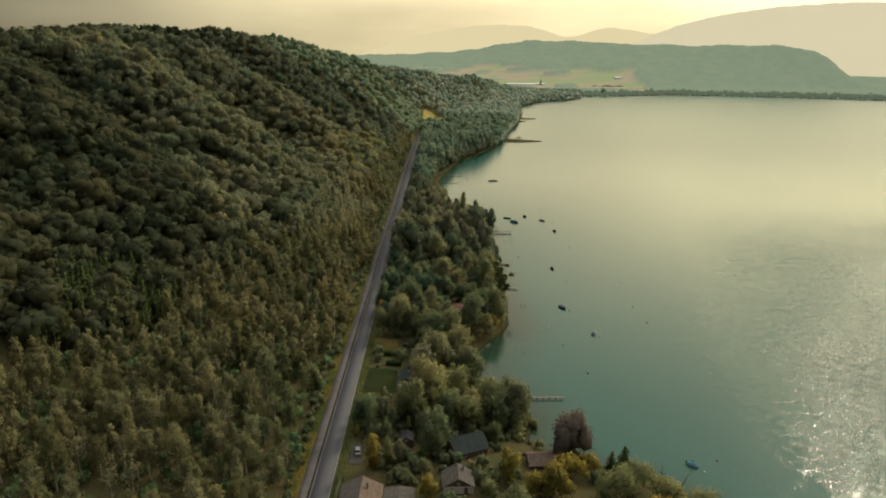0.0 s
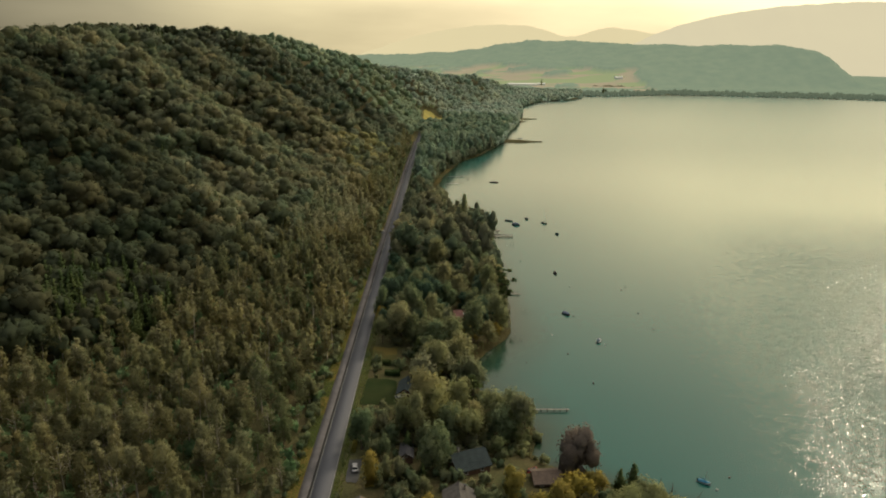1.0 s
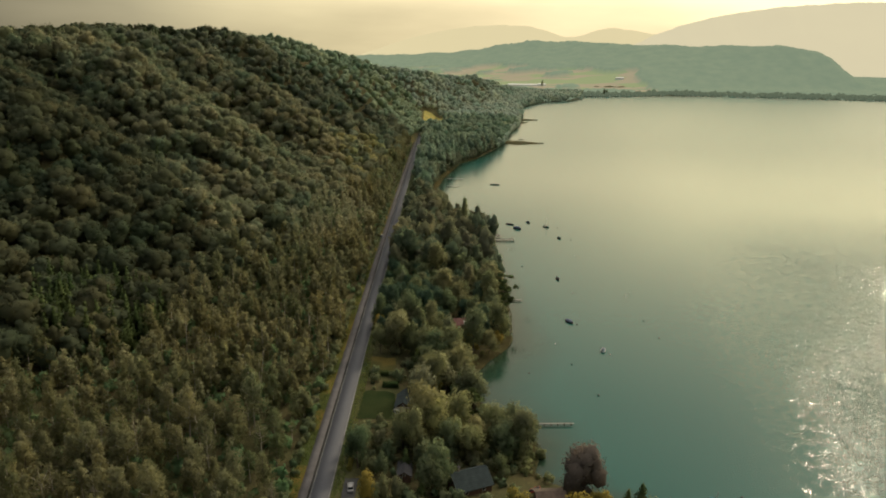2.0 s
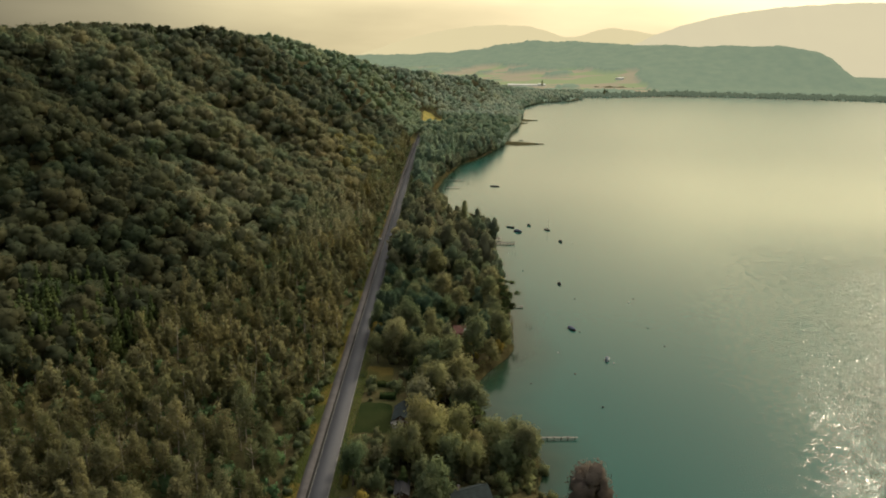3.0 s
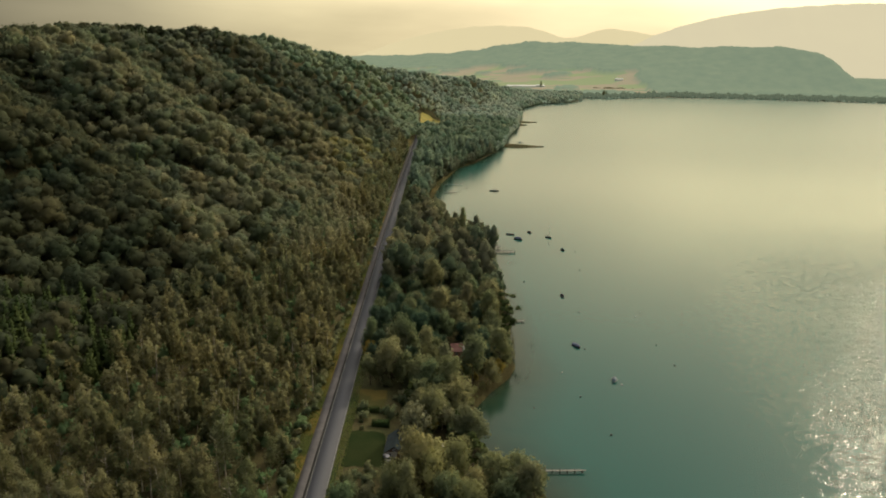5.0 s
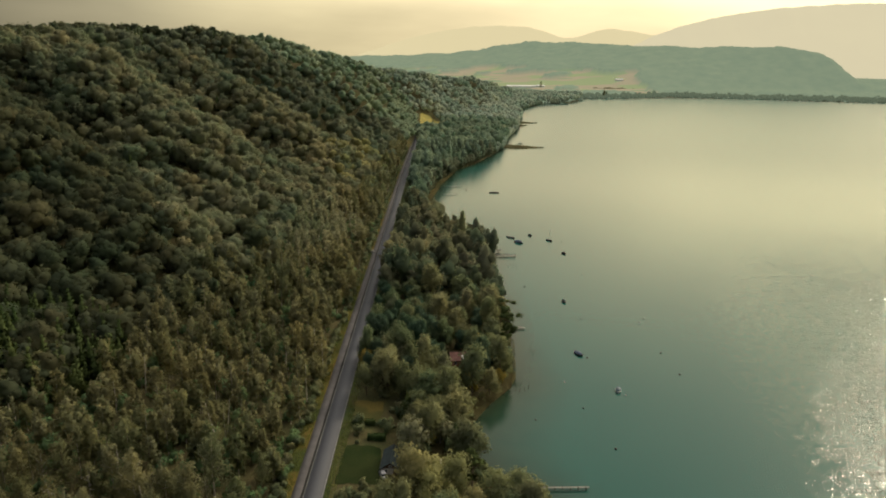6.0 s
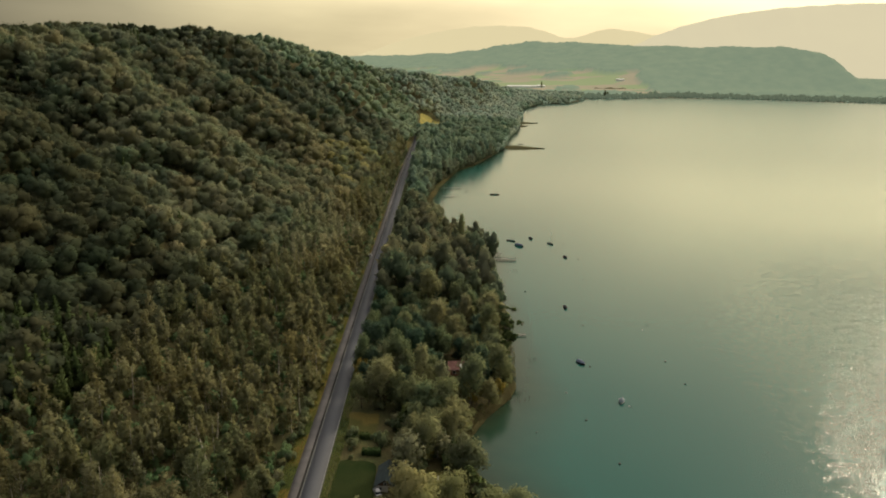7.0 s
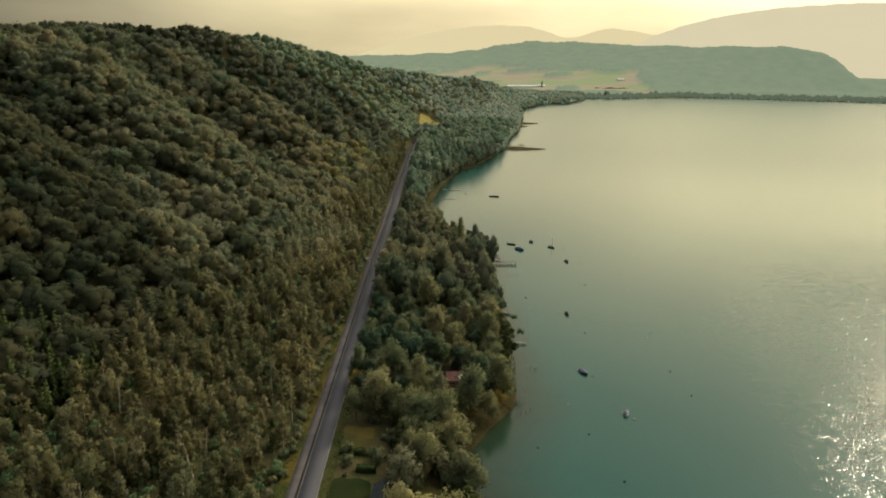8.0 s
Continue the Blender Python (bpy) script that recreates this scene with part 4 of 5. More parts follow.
def room(x, y):
    top = 99
    for x0, x1, y0, y1, h in OPEN:
        if x0 < x < x1 and y0 < y < y1:
            top = min(top, h)
    return top


# chosen trees: kind, x, y, scale, tall
for kind, x, y, s, tall in [
        (OLIVE, 17, 222, 1.15, 1.0), (OLIVE, 3, 221, 0.75, 1.0), (OLIVE, 24, 231, 0.9, 0.95), (LAKE, 10, 217, 0.9, 1.0), (LAKE, 23, 214, 0.85, 0.9),
        (BUSH, 32, 218, 1.6, 1.0), (PINE, 10.5, 232, 1.15, 1.0), (PALE, -8, 250, 1.15, 0.95), (PALE, -9, 240, 0.7, 1.0), (PALE, 1, 262, 1.0, 0.9),
        (YELLOW, 45, 187, 0.95, 0.9), (YELLOW, 38.5, 181, 1.25, 0.85), (OLIVE, 57, 177, 1.2, 0.72), (OLIVE, 50, 171, 1.2, 0.75), (OLIVE, 65, 171, 1.1, 0.68), (OLIVE, 74, 166, 1.0, 0.66), (YELLOW, 60, 164, 1.1, 0.8), (YELLOW, 32, 172, 1.3, 0.85), (BUSH, 80, 163, 1.5, 1.0), (BUSH, 47, 181, 1.4, 1.0),
        (CONIFER, 52.5, 187, 1.05, 1.0), (CONIFER, 57, 189, 1.2, 1.05), (CONIFER, 60.5, 186, 0.6, 1.0),
        (YELLOW, 20, 180, 1.0, 1.0), (YELLOW, 26, 171, 0.9, 0.9), (YELLOW, -4.2, 171, 0.65, 1.1), (BUSH, -10, 176, 1.1, 1.2),
        (COLUMN, -17.2, 187, 0.95, 1.0), (COLUMN, -13.5, 187, 0.9, 1.0), (CONIFER, -6.5, 189, 0.75, 1.0), (BUSH, -2.5, 190, 1.0, 1.0),
        (SHADE, -24.5, 330, 1.0, 1.15), (SHADE, -9, 326, 1.15, 1.0), (SHADE, -14, 335, 1.1, 1.05), (SHADE, -23, 345, 0.9, 1.0), (SHADE, -3, 336, 1.0, 1.0), (SHADE, -28, 318, 0.7, 1.0), (LAKE, -15, 313, 1.0, 1.0), (LAKE, -2, 312, 1.0, 1.05),
        (PINE, 30.5, 337, 1.2, 1.0), (PINE, 31.5, 344, 1.3, 1.0), (PINE, 31, 352, 1.1, 1.05), (PINE, 29, 330, 1.0, 1.0), (PINE, 31, 360, 1.2, 1.0), (PINE, 30, 370, 1.0, 1.0), (OLIVE, 22, 330, 0.9, 0.9), (OLIVE, 26, 320, 0.8, 0.8),
        (YELLOW, 11, 305, 0.6, 1.0), (YELLOW, 14, 299, 0.5, 1.0), (BUSH, -28.5, 210, 1.0, 1.0), (BUSH, -25, 207, 1.3, 1.0),
        (LAKE, -20, 213, 0.72, 1.0), (LAKE, -25.5, 215, 0.6, 1.0), (OLIVE, -13, 216, 0.9, 1.1), (LAKE, -8.5, 211, 0.9, 1.2), (OLIVE, -4, 219, 1.1, 1.1), (LAKE, 2, 213.5, 1.05, 1.05), (LAKE, -3, 226, 1.0, 1.1), (OLIVE, 5, 229, 1.0, 1.1),
        (OLIVE, 8, 211, 0.95, 1.05), (LAKE, -17, 207, 0.6, 1.25), (LAKE, -6, 204, 0.8, 1.1), (CONIFER, -11.5, 203.5, 1.0, 1.0), (OLIVE, 17.5, 205, 0.6, 1.0), (LAKE, -18.5, 199, 0.5, 1.2),
        (BUSH, 12, 187, 1.6, 1.0), (BUSH, 14, 176, 1.8, 1.0), (OLIVE, 13, 170, 0.6, 0.9), (LAKE, -5.5, 181, 0.45, 1.1), (BUSH, -9, 184, 1.5, 1.2)]:
    kind.add(x, y, s, tall)
yellow_column = template_tree("yellow_upright_tree", 371, 11, column_lobes(371, 11, 4.4), 520, 0.55, LEAF_YELLOW, BARK, 0.14, 1.2, 3, "upright bright yellow young tree beside a driveway", limbs=2)
place_first(yellow_column, -21.7, 185, 1.1)
copper = template_tree("copper_beech", 372, 12.0, lobed(372, 12.5, 9.5, 0.6, 13), 2800, 0.36, LEAF_COPPER, BARK, 0.3, 1.5, 9, "upright oval reddish-brown copper beech on the shore", limbs=5, core_scale=0.92)
place_first(copper, 41, 195, 1.5)
poplar = template_tree("tall_poplar", 373, 30, column_lobes(373, 31, 6.0), 1000, 0.8, LEAF_OLIVE, BARK, 0.4, 3, 4, "tall narrow poplar standing over the shore trees", limbs=3)
place_first(poplar, 14.2, 480)
for x, y, s in ((66, 191, 0.9), (69.5, 190, 0.8)):
    bare = template_tree("bare_tree", 390 + int(x), 9.5, [], 0, 0, LEAF_WET, BARK, 0.3, 2.0, 5.0, "small leafless tree at the water's edge", limbs=9)
    place_first(bare, x, y, s)
dead = template_tree("leaning_dead_tree", 395, 9, [], 0, 0, LEAF_WET, BARK, 0.16, 3.0, 4, "leaning dead tree over the lake", limbs=5, lean=0.35)
place_first(dead, 72, 181)

# lakeside wood
pts = grid_points(-31, 120, 140, 1010, 7.2, 55)
pts = pts[(pts[:, 0] < shore_x(pts[:, 1]) - np.where((pts[:, 1] > 555) & (pts[:, 1] < 790), 4.5, 0.8)) & (pts[:, 0] > road_x(pts[:, 1]) + np.where(pts[:, 1] > 480, 9.5, np.where(pts[:, 1] > 285, 5.5, 6.5)))]
rest, count = [], 0
chosen = [(17, 222), (4, 226), (24, 231), (10, 217), (12.5, 233), (-8, 250), (43, 187), (37, 178), (55, 176), (20, 180), (40, 196), (-24, 332), (-9, 326), (-14, 335), (-23, 345), (27, 358)]
for x, y in pts:
    if y < 205 and (x > 44 or y < 150):
        continue
    top = room(x, y)
    if top == 0 or any((x - a) ** 2 + (y - c) ** 2 < (70 if a == 12.5 else 45 if a < -5 and c > 320 else 20) for a, c in chosen):
        continue
    if y < 395 and count < 280:
        count += 1
        if top < 9:
            BUSH.add(x, y, top / 4.0 * rng.uniform(0.7, 1.0))
        else:
            roll_ = rng.uniform()
            near_road = x < -26
            if roll_ < 0.06:
                YELLOW.add(x, y, rng.uniform(0.6, 0.9))
            elif roll_ < 0.11:
                PALE.add(x, y, rng.uniform(0.6, 0.9))
            elif y > 300 and roll_ < 0.5:
                SHADE.add(x, y, rng.uniform(0.6, 0.95), rng.uniform(0.85, 1.1))
            elif roll_ < 0.16:
                CONIFER.add(x, y, rng.uniform(0.9, 1.4))
            else:
                LAKE.add(x, y, rng.uniform(0.75, 1.05) if near_road else rng.uniform(0.85, 1.35), rng.uniform(0.85, 1.1))
    else:
        rest.append((x, y))
lake_templates = []
for k in range(6):
    h, w = (15, 18, 13, 17, 14, 20)[k], (9.5, 11, 8.5, 11, 8, 9)[k]
    lake_templates.append(stuff_template(700 + k, h, lobed(700 + k, h, w, h * 0.16, 6), 170, 1.0, 0.3, 0.85, trunk=False))
rest = np.array(rest)
tip = (rest[:, 0] > 0) & (rest[:, 1] > 488) & (rest[:, 1] < 640)
forest("headland_wood", rest[tip], lake_templates, "lower mixed trees at the tip of the wooded headland", [LEAF_DUSK, BARK], 87, 0.55, 0.95, 0.8, 1.05)
forest("lakeside_wood", rest[(rest[:, 1] < 640) & ~tip], lake_templates, "belt of mixed autumn trees between road and lake", [LEAF_DUSK, BARK], 65, 0.9, 1.5, 0.75, 1.05)
pointed = rest[(rest[:, 1] >= 560) & (rng.uniform(0, 1, len(rest)) < np.where(shore_x(rest[:, 1]) - rest[:, 0] < 14, 0.4, 0.3))]
forest("lakeside_spruces", pointed, spire_templates, "dark pointed spruces among the lakeside trees", [LEAF_SPRUCE, BARK], 79, 0.8, 1.25, 0.9, 1.25)
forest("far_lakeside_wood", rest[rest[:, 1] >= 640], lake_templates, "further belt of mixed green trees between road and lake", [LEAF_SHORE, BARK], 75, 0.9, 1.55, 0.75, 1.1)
# low growth round the houses
for k in range(360):
    x, y = rng.uniform(-29, 24), rng.uniform(150, 292)
    free = [not (x0 - 1.2 < x < x1 + 1.2 and y0 - 1.2 < y < y1 + 1.2) for x0, x1, y0, y1 in ((-29.5, -8, 150, 173.5), (-0.5, 9.3, 171, 181.5), (1, 14, 190, 203),
            (-14, -9.5, 197, 205), (-31, -24, 181, 199), (-17.5, -11, 239, 251), (-30, -18, 234, 256), (-30.5, -20, 272, 286), (-2, 6, 241, 254))]
    if all(free) and x < shore_x(y) - 2:
        BUSH.add(x, y, rng.uniform(0.5, 1.45))
# an overhanging fringe along the shore
fy = np.arange(395, 2080, 4.6)
fr_ = np.stack([shore_x(fy) + rng.uniform(-3.5, 2.5, len(fy)) - np.where((fy > 555) & (fy < 790), 4.5, 0), fy + rng.uniform(-2, 2, len(fy))], 1)
forest("shore_fringe", fr_[fy < 1000], lake_templates, "fringe of trees overhanging the lake edge", [LEAF_MID, BARK], 67, 0.45, 1.2, sink=1.0)
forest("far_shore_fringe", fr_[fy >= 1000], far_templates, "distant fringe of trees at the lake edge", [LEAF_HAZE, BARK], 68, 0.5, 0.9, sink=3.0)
# shrubs along the verge of the wet woodland
for y in np.arange(132, 330, 2.6):
    BUSH.add(float(road_x(y)) - 10.6 + rng.uniform(-1.8, 0.9), y + rng.uniform(-1.2, 1.2), rng.uniform(0.45, 1.25))
shrub_templates = [stuff_template(720 + k, 3.4, lobed(720 + k, 3.4, 3.8, 0.3, 4), 60, 0.7, 0.1, 0.75, trunk=False) for k in range(3)]
sy = np.arange(330, 1000, 3.0)
sp_ = np.concatenate([np.stack([road_x(sy) - 9.8 + rng.uniform(-1.8, 0.9, len(sy)), sy], 1), np.stack([road_x(sy) + 5.2 + rng.uniform(-0.6, 1.0, len(sy)), sy + 1.2], 1)])
up = grid_points(-330, -49, 118, 560, 8.0, 58)
up = up[(up[:, 0] > foot_x(up[:, 1]) - 10) & (up[:, 0] > -0.66 * up[:, 1] - 20) & (up[:, 0] < road_x(up[:, 1]) - 12)]
forest("woodland_undergrowth", up, shrub_templates, "green undergrowth beneath the wet woodland", [LEAF_GREEN, BARK], 76, 0.9, 1.9)
by = np.concatenate([np.arange(150, 400, 2.2)])
bp = np.stack([shore_x(by) - 0.8 - rng.uniform(0, 3.5, len(by)), by], 1)
forest("shore_thicket", bp, shrub_templates, "low brown and green thicket along the water's edge", [LEAF_OLIVE, BARK], 77, 0.5, 1.2)
forest("roadside_thicket", sp_, shrub_templates, "low thicket of shrubs lining the road", [LEAF_LAKE, BARK], 74, 0.6, 1.3)

# tufts of rough grass on the verges
r8 = np.random.default_rng(81)
gy_ = r8.uniform(140, 430, 14000)
left = r8.uniform(0, 1, len(gy_)) < 0.72
gx_ = road_x(gy_) + np.where(left, r8.uniform(-11.4, -7.5, len(gy_)), r8.uniform(2.15, 5.2, len(gy_)))
gh, ga = r8.uniform(0.2, 0.75, len(gy_)), r8.uniform(0, 3.1, len(gy_))
gb = np.stack([gx_, gy_, np.full_like(gy_, 4.1)], 1)
gd = np.stack([np.cos(ga), np.sin(ga), ga * 0], 1) * 0.16
gt = gb + np.stack([r8.normal(0, 0.15, len(gy_)), r8.normal(0, 0.15, len(gy_)), gh + 0.1], 1)
v = np.stack([gb - gd, gb + gd, gt], 1).reshape(-1, 3)
tagged(new("verge_tufts", mesh_from("verge_tufts", v, np.arange(len(v)).reshape(-1, 3), foliage("leaf_verge_grass", [(0.13, 0.105, 0.024), (0.07, 0.082, 0.02), (0.16, 0.118, 0.026)]))),
       "tufts of yellowing rough grass beside the road", "grass", kind="stuff")

# ---- houses and gardens ----
WALL_WHITE = plain("pale_render_wall", (0.55, 0.50, 0.42), 0.85, 0.15, 0.8)
WALL_WOOD = plain("dark_stained_boards", (0.12, 0.07, 0.045), 0.8, 0.3, 1.5)
WALL_RED = plain("red_brown_boards", (0.26, 0.10, 0.07), 0.8, 0.25, 1.2)
ROOF_GREY = plain("grey_roof_tiles", (0.08, 0.074, 0.066), 0.85, 0.3, 0.9, relief=0.03)
ROOF_BROWN = plain("brown_roof_tiles", (0.13, 0.096, 0.074), 0.85, 0.25, 0.9, relief=0.03)
ROOF_BLUE = plain("slate_blue_roof", (0.026, 0.038, 0.040), 0.92, 0.25, 0.7, relief=0.02)
ROOF_DARK = plain("dark_roof", (0.05, 0.05, 0.055), 0.7, 0.3, 0.7)
ROOF_RED = plain("faded_red_roof", (0.20, 0.10, 0.085), 0.85, 0.3, 0.7, relief=0.02)
FRAME_WHITE = plain("white_painted_wood", (0.75, 0.73, 0.68), 0.5, 0.08, 2.0)
GLASS, n, l, b = material("window_glass", 0.05, 0.6)
b.inputs["Base Color"].default_value = (0.02, 0.025, 0.03, 1)
STONE = plain("chimney_stone", (0.28, 0.24, 0.2), 0.9, 0.3, 3.0)


def window(parent, x, y, z, w, h, facing):
    """A framed window on a wall that faces +-x or +-y of its house."""
    sx = facing in ("+x", "-x")
    s = 1 if facing[0] == "+" else -1
    bm = bmesh.new()
    for a0, a1, c0, c1 in ((-w / 2, w / 2, -h / 2, -h / 2 + 0.09), (-w / 2, w / 2, h / 2 - 0.09, h / 2), (-w / 2, -w / 2 + 0.09, -h / 2 + 0.09, h / 2 - 0.09), (w / 2 - 0.09, w / 2, -h / 2 + 0.09, h / 2 - 0.09)):
        if sx:
            box_bm(min(0, 0.07 * s), max(0, 0.07 * s), a0, a1, c0, c1, bm=bm)
        else:
            box_bm(a0, a1, min(0, 0.07 * s), max(0, 0.07 * s), c0, c1, bm=bm)
    fr = part("window", bm, FRAME_WHITE, parent)
    fr.location = (x, y, z)
    t0, t1 = sorted((0.005 * s, 0.03 * s))
    bm = box_bm(t0, t1, -w / 2 + 0.09, w / 2 - 0.09, -h / 2 + 0.09, h / 2 - 0.09) if sx else box_bm(-w / 2 + 0.09, w / 2 - 0.09, t0, t1, -h / 2 + 0.09, h / 2 - 0.09)
    part("pane", bm, GLASS, fr)


def gable_house(name, label, x, y, w, d, wall_h, roof_h, yaw, wall_mat, gable_mat, roof_a, roof_b, chimney=True, over=0.5):
    """A house whose ridge runs along its own y: w across, d along."""
    root = tagged(new(name), label, "house")
    root.matrix_basis = pose(x, y, float(ground_z(x, y)) - 0.3, 0, 0, yaw)
    part("wall", box_bm(-w / 2, w / 2, -d / 2, d / 2, 0, wall_h + 0.3, 0.03), wall_mat, root)
    z0 = wall_h + 0.3
    for s in (-1, 1):
        bm = bmesh.new()
        yy = s * (d / 2 - 0.04)
        ring = [bm.verts.new(q) for q in ((-w / 2, yy, z0), (w / 2, yy, z0), (0, yy, z0 + roof_h), (-w / 2, yy - s * 0.25, z0), (w / 2, yy - s * 0.25, z0), (0, yy - s * 0.25, z0 + roof_h))]
        bm.faces.new(ring[:3])
        bm.faces.new(ring[3:])
        for a, c in ((0, 1), (1, 2), (2, 0)):
            bm.faces.new((ring[a], ring[c], ring[c + 3], ring[a + 3]))
        bmesh.ops.recalc_face_normals(bm, faces=bm.faces)
        part("gable", bm, gable_mat, root)
    slope = roof_h / (w / 2)
    for s, mat in ((-1, roof_a), (1, roof_b)):
        bm = bmesh.new()
        xe, ze = s * (w / 2 + over), z0 - over * slope
        pts_ = []
        for dz in (0.03, 0.2):
            for px, pz in ((0, z0 + roof_h), (xe, ze)):
                for py in (-d / 2 - over, d / 2 + over):
                    pts_.append(bm.verts.new((px, py, pz + dz)))
        for q in ((0, 1, 3, 2), (4, 5, 7, 6), (0, 1, 5, 4), (2, 3, 7, 6), (0, 2, 6, 4), (1, 3, 7, 5)):
            bm.faces.new([pts_[k] for k in q])
        bmesh.ops.recalc_face_normals(bm, faces=bm.faces)
        sl = part("roof", bm, mat, root)
        # courses of the roof covering
        rows_ = int((w / 2 + over) / 0.9)
        bm = bmesh.new()
        for k in range(1, rows_):
            u = k / rows_
            cx, cz = xe * u, z0 + roof_h + (ze - z0 - roof_h) * u + 0.2
            box_bm(cx - 0.05, cx + 0.05, -d / 2 - over, d / 2 + over, cz - 0.02, cz + 0.035, bm=bm)
        part("roof_course", bm, mat, sl)
        bm = box_bm(xe - 0.07, xe + 0.07, -d / 2 - over, d / 2 + over, ze - 0.12, ze + 0.03)
        part("gutter", bm, RAIL, root)
    part("ridge_cap", box_bm(-0.14, 0.14, -d / 2 - over, d / 2 + over, z0 + roof_h + 0.16, z0 + roof_h + 0.27, 0.04), roof_a, root)
    for s, fac in ((-1, "-y"), (1, "+y")):
        window(root, -w / 4, s * d / 2, 1.7, 1.1, 1.2, fac)
        window(root, 0, s * (d / 2 - 0.04), z0 + roof_h * 0.35, 0.9, 0.8, fac)
    part("door", box_bm(w / 4 - 0.5, w / 4 + 0.5, -d / 2 - 0.06, -d / 2 + 0.02, 0.3, 2.35, 0.02), WALL_WOOD, root)
    for k in (-1, 1):
        window(root, -w / 2, k * d / 4, 1.7, 1.2, 1.2, "-x")
        window(root, w / 2, k * d / 4, 1.7, 1.2, 1.2, "+x")
    if chimney:
        ch = part("chimney", box_bm(w * 0.14, w * 0.14 + 0.6, d * 0.2, d * 0.2 + 0.6, z0 + roof_h * 0.4, z0 + roof_h + 0.75, 0.03), STONE, root)
        part("chimney_cap", box_bm(w * 0.14 - 0.08, w * 0.14 + 0.68, d * 0.2 - 0.08, d * 0.2 + 0.68, z0 + roof_h + 0.75, z0 + roof_h + 0.85), ROOF_DARK, ch)
    return root


gable_house("farmhouse", "long house with a brown and grey gable roof", -23.3, 165, 11.0, 15, 2.7, 2.7, 0, WALL_WHITE, WALL_WOOD, ROOF_GREY, ROOF_BROWN)
gable_house("annex", "low annex with a flat-pitched grey roof beside the farmhouse", -12.6, 166.5, 8.2, 11, 2.0, 0.7, 0, WALL_WHITE, WALL_WHITE, ROOF_GREY, ROOF_GREY, False, 0.3)
gable_house("chalet", "small house with a dark wooden gable and grey roof", 4.4, 176.5, 8.8, 7.6, 2.4, 2.5, 2, WALL_WHITE, WALL_WOOD, ROOF_GREY, ROOF_GREY, over=0.35)
gable_house("slate_house", "house under a large slate-blue roof among trees", 7.4, 196.5, 9.5, 11, 2.5, 3.0, 114, WALL_WOOD, WALL_WOOD, ROOF_BLUE, ROOF_BLUE)
gable_house("shed", "narrow shed with a dark roof", -11.8, 201, 4.0, 7.5, 2.2, 1.3, 0, WALL_WOOD, WALL_WOOD, ROOF_DARK, ROOF_DARK, False, 0.3)
gable_house("boathouse", "low brown-roofed boathouse at the lake shore", 31, 190.5, 7.0, 8.0, 2.0, 1.5, 95, WALL_WOOD, WALL_WOOD, ROOF_BROWN, ROOF_BROWN, False, 0.6)
gable_house("garden_house", "small house with a dark blue roof beside a lawn", -14.2, 245, 5.6, 10, 2.4, 2.0, -3, WALL_WHITE, WALL_WOOD, ROOF_BLUE, ROOF_BLUE, False)
red_house = gable_house("red_hut", "red-brown wooden hut with a faded red roof among shore trees", 9.2, 323, 6.5, 8.0, 2.8, 2.0, 92, WALL_RED, WALL_RED, ROOF_RED, ROOF_RED, False)
bm = bmesh.new()
ring = [bm.verts.new((x_, y_, 5.1 - 0.615 * abs(x_) + dz)) for dz in (0.22, 0.34) for x_, y_ in ((-3.2, -3.2), (-1.4, -3.2), (-1.4, -0.4), (-3.2, -0.4))]
for q in ((0, 1, 2, 3), (7, 6, 5, 4), (0, 1, 5, 4), (1, 2, 6, 5), (2, 3, 7, 6), (3, 0, 4, 7)):
    bm.faces.new([ring[k] for k in q])
bmesh.ops.recalc_face_normals(bm, faces=bm.faces)
part("roof_panel", bm, FRAME_WHITE, red_house, "white roof panel")
gable_house("distant_house", "white house at the edge of the wood", -39, 1215, 8, 11, 5, 3, 20, WALL_WHITE, WALL_WHITE, ROOF_BROWN, ROOF_BROWN)


def patch(name, x0, x1, y0, y1, mat, label, category, seed, lift=0.06):
    """A patch of other ground with an uneven edge, laid on the land."""
    k = 44
    cx, cy = (x0 + x1) / 2, (y0 + y1) / 2
    r = np.random.default_rng(seed)
    ph = r.uniform(0, 6, 4)
    v, f = [], []
    rings = 7
    for j in range(rings + 1):
        for i in range(k):
            a = 2 * math.pi * i / k
            e = (abs(math.cos(a)) ** 16 + abs(math.sin(a)) ** 16) ** (-1 / 16)
            e *= 1 + 0.03 * math.sin(3 * a + ph[0]) + 0.03 * math.sin(7 * a + ph[1]) + r.uniform(-0.02, 0.02)
            x, y = cx + (x1 - x0) / 2 * e * math.cos(a) * j / rings, cy + (y1 - y0) / 2 * e * math.sin(a) * j / rings
            v.append((x, y, float(ground_z(x, y)) + lift))
    for j in range(rings):
        for i in range(k):
            f.append((j * k + i, j * k + (i + 1) % k, (j + 1) * k + (i + 1) % k, (j + 1) * k + i))
    return structure(name, mesh_from(name, v, f, mat), label, category)


PAVING = plain("driveway_paving", (0.055, 0.055, 0.055), 0.9, 0.25, 0.5)
patch("lawn", -30.5, -18, 234, 256, GRASS_LAWN, "mown green lawn beside the road", "lawn", 1, 0.16)
patch("lawn_dry", -2.5, 6, 241, 254, GRASS_DRY, "sunlit yellow grass near the shore", "lawn", 2, 0.16)
patch("lawn_upper", -30.5, -20, 272, 286, GRASS_DRY, "dry yellow lawn by a hedge", "lawn", 3, 0.16)
patch("driveway", -29.6, -25.6, 187, 199, PAVING, "grey paved driveway and parking place", "driveway", 4, 0.16)


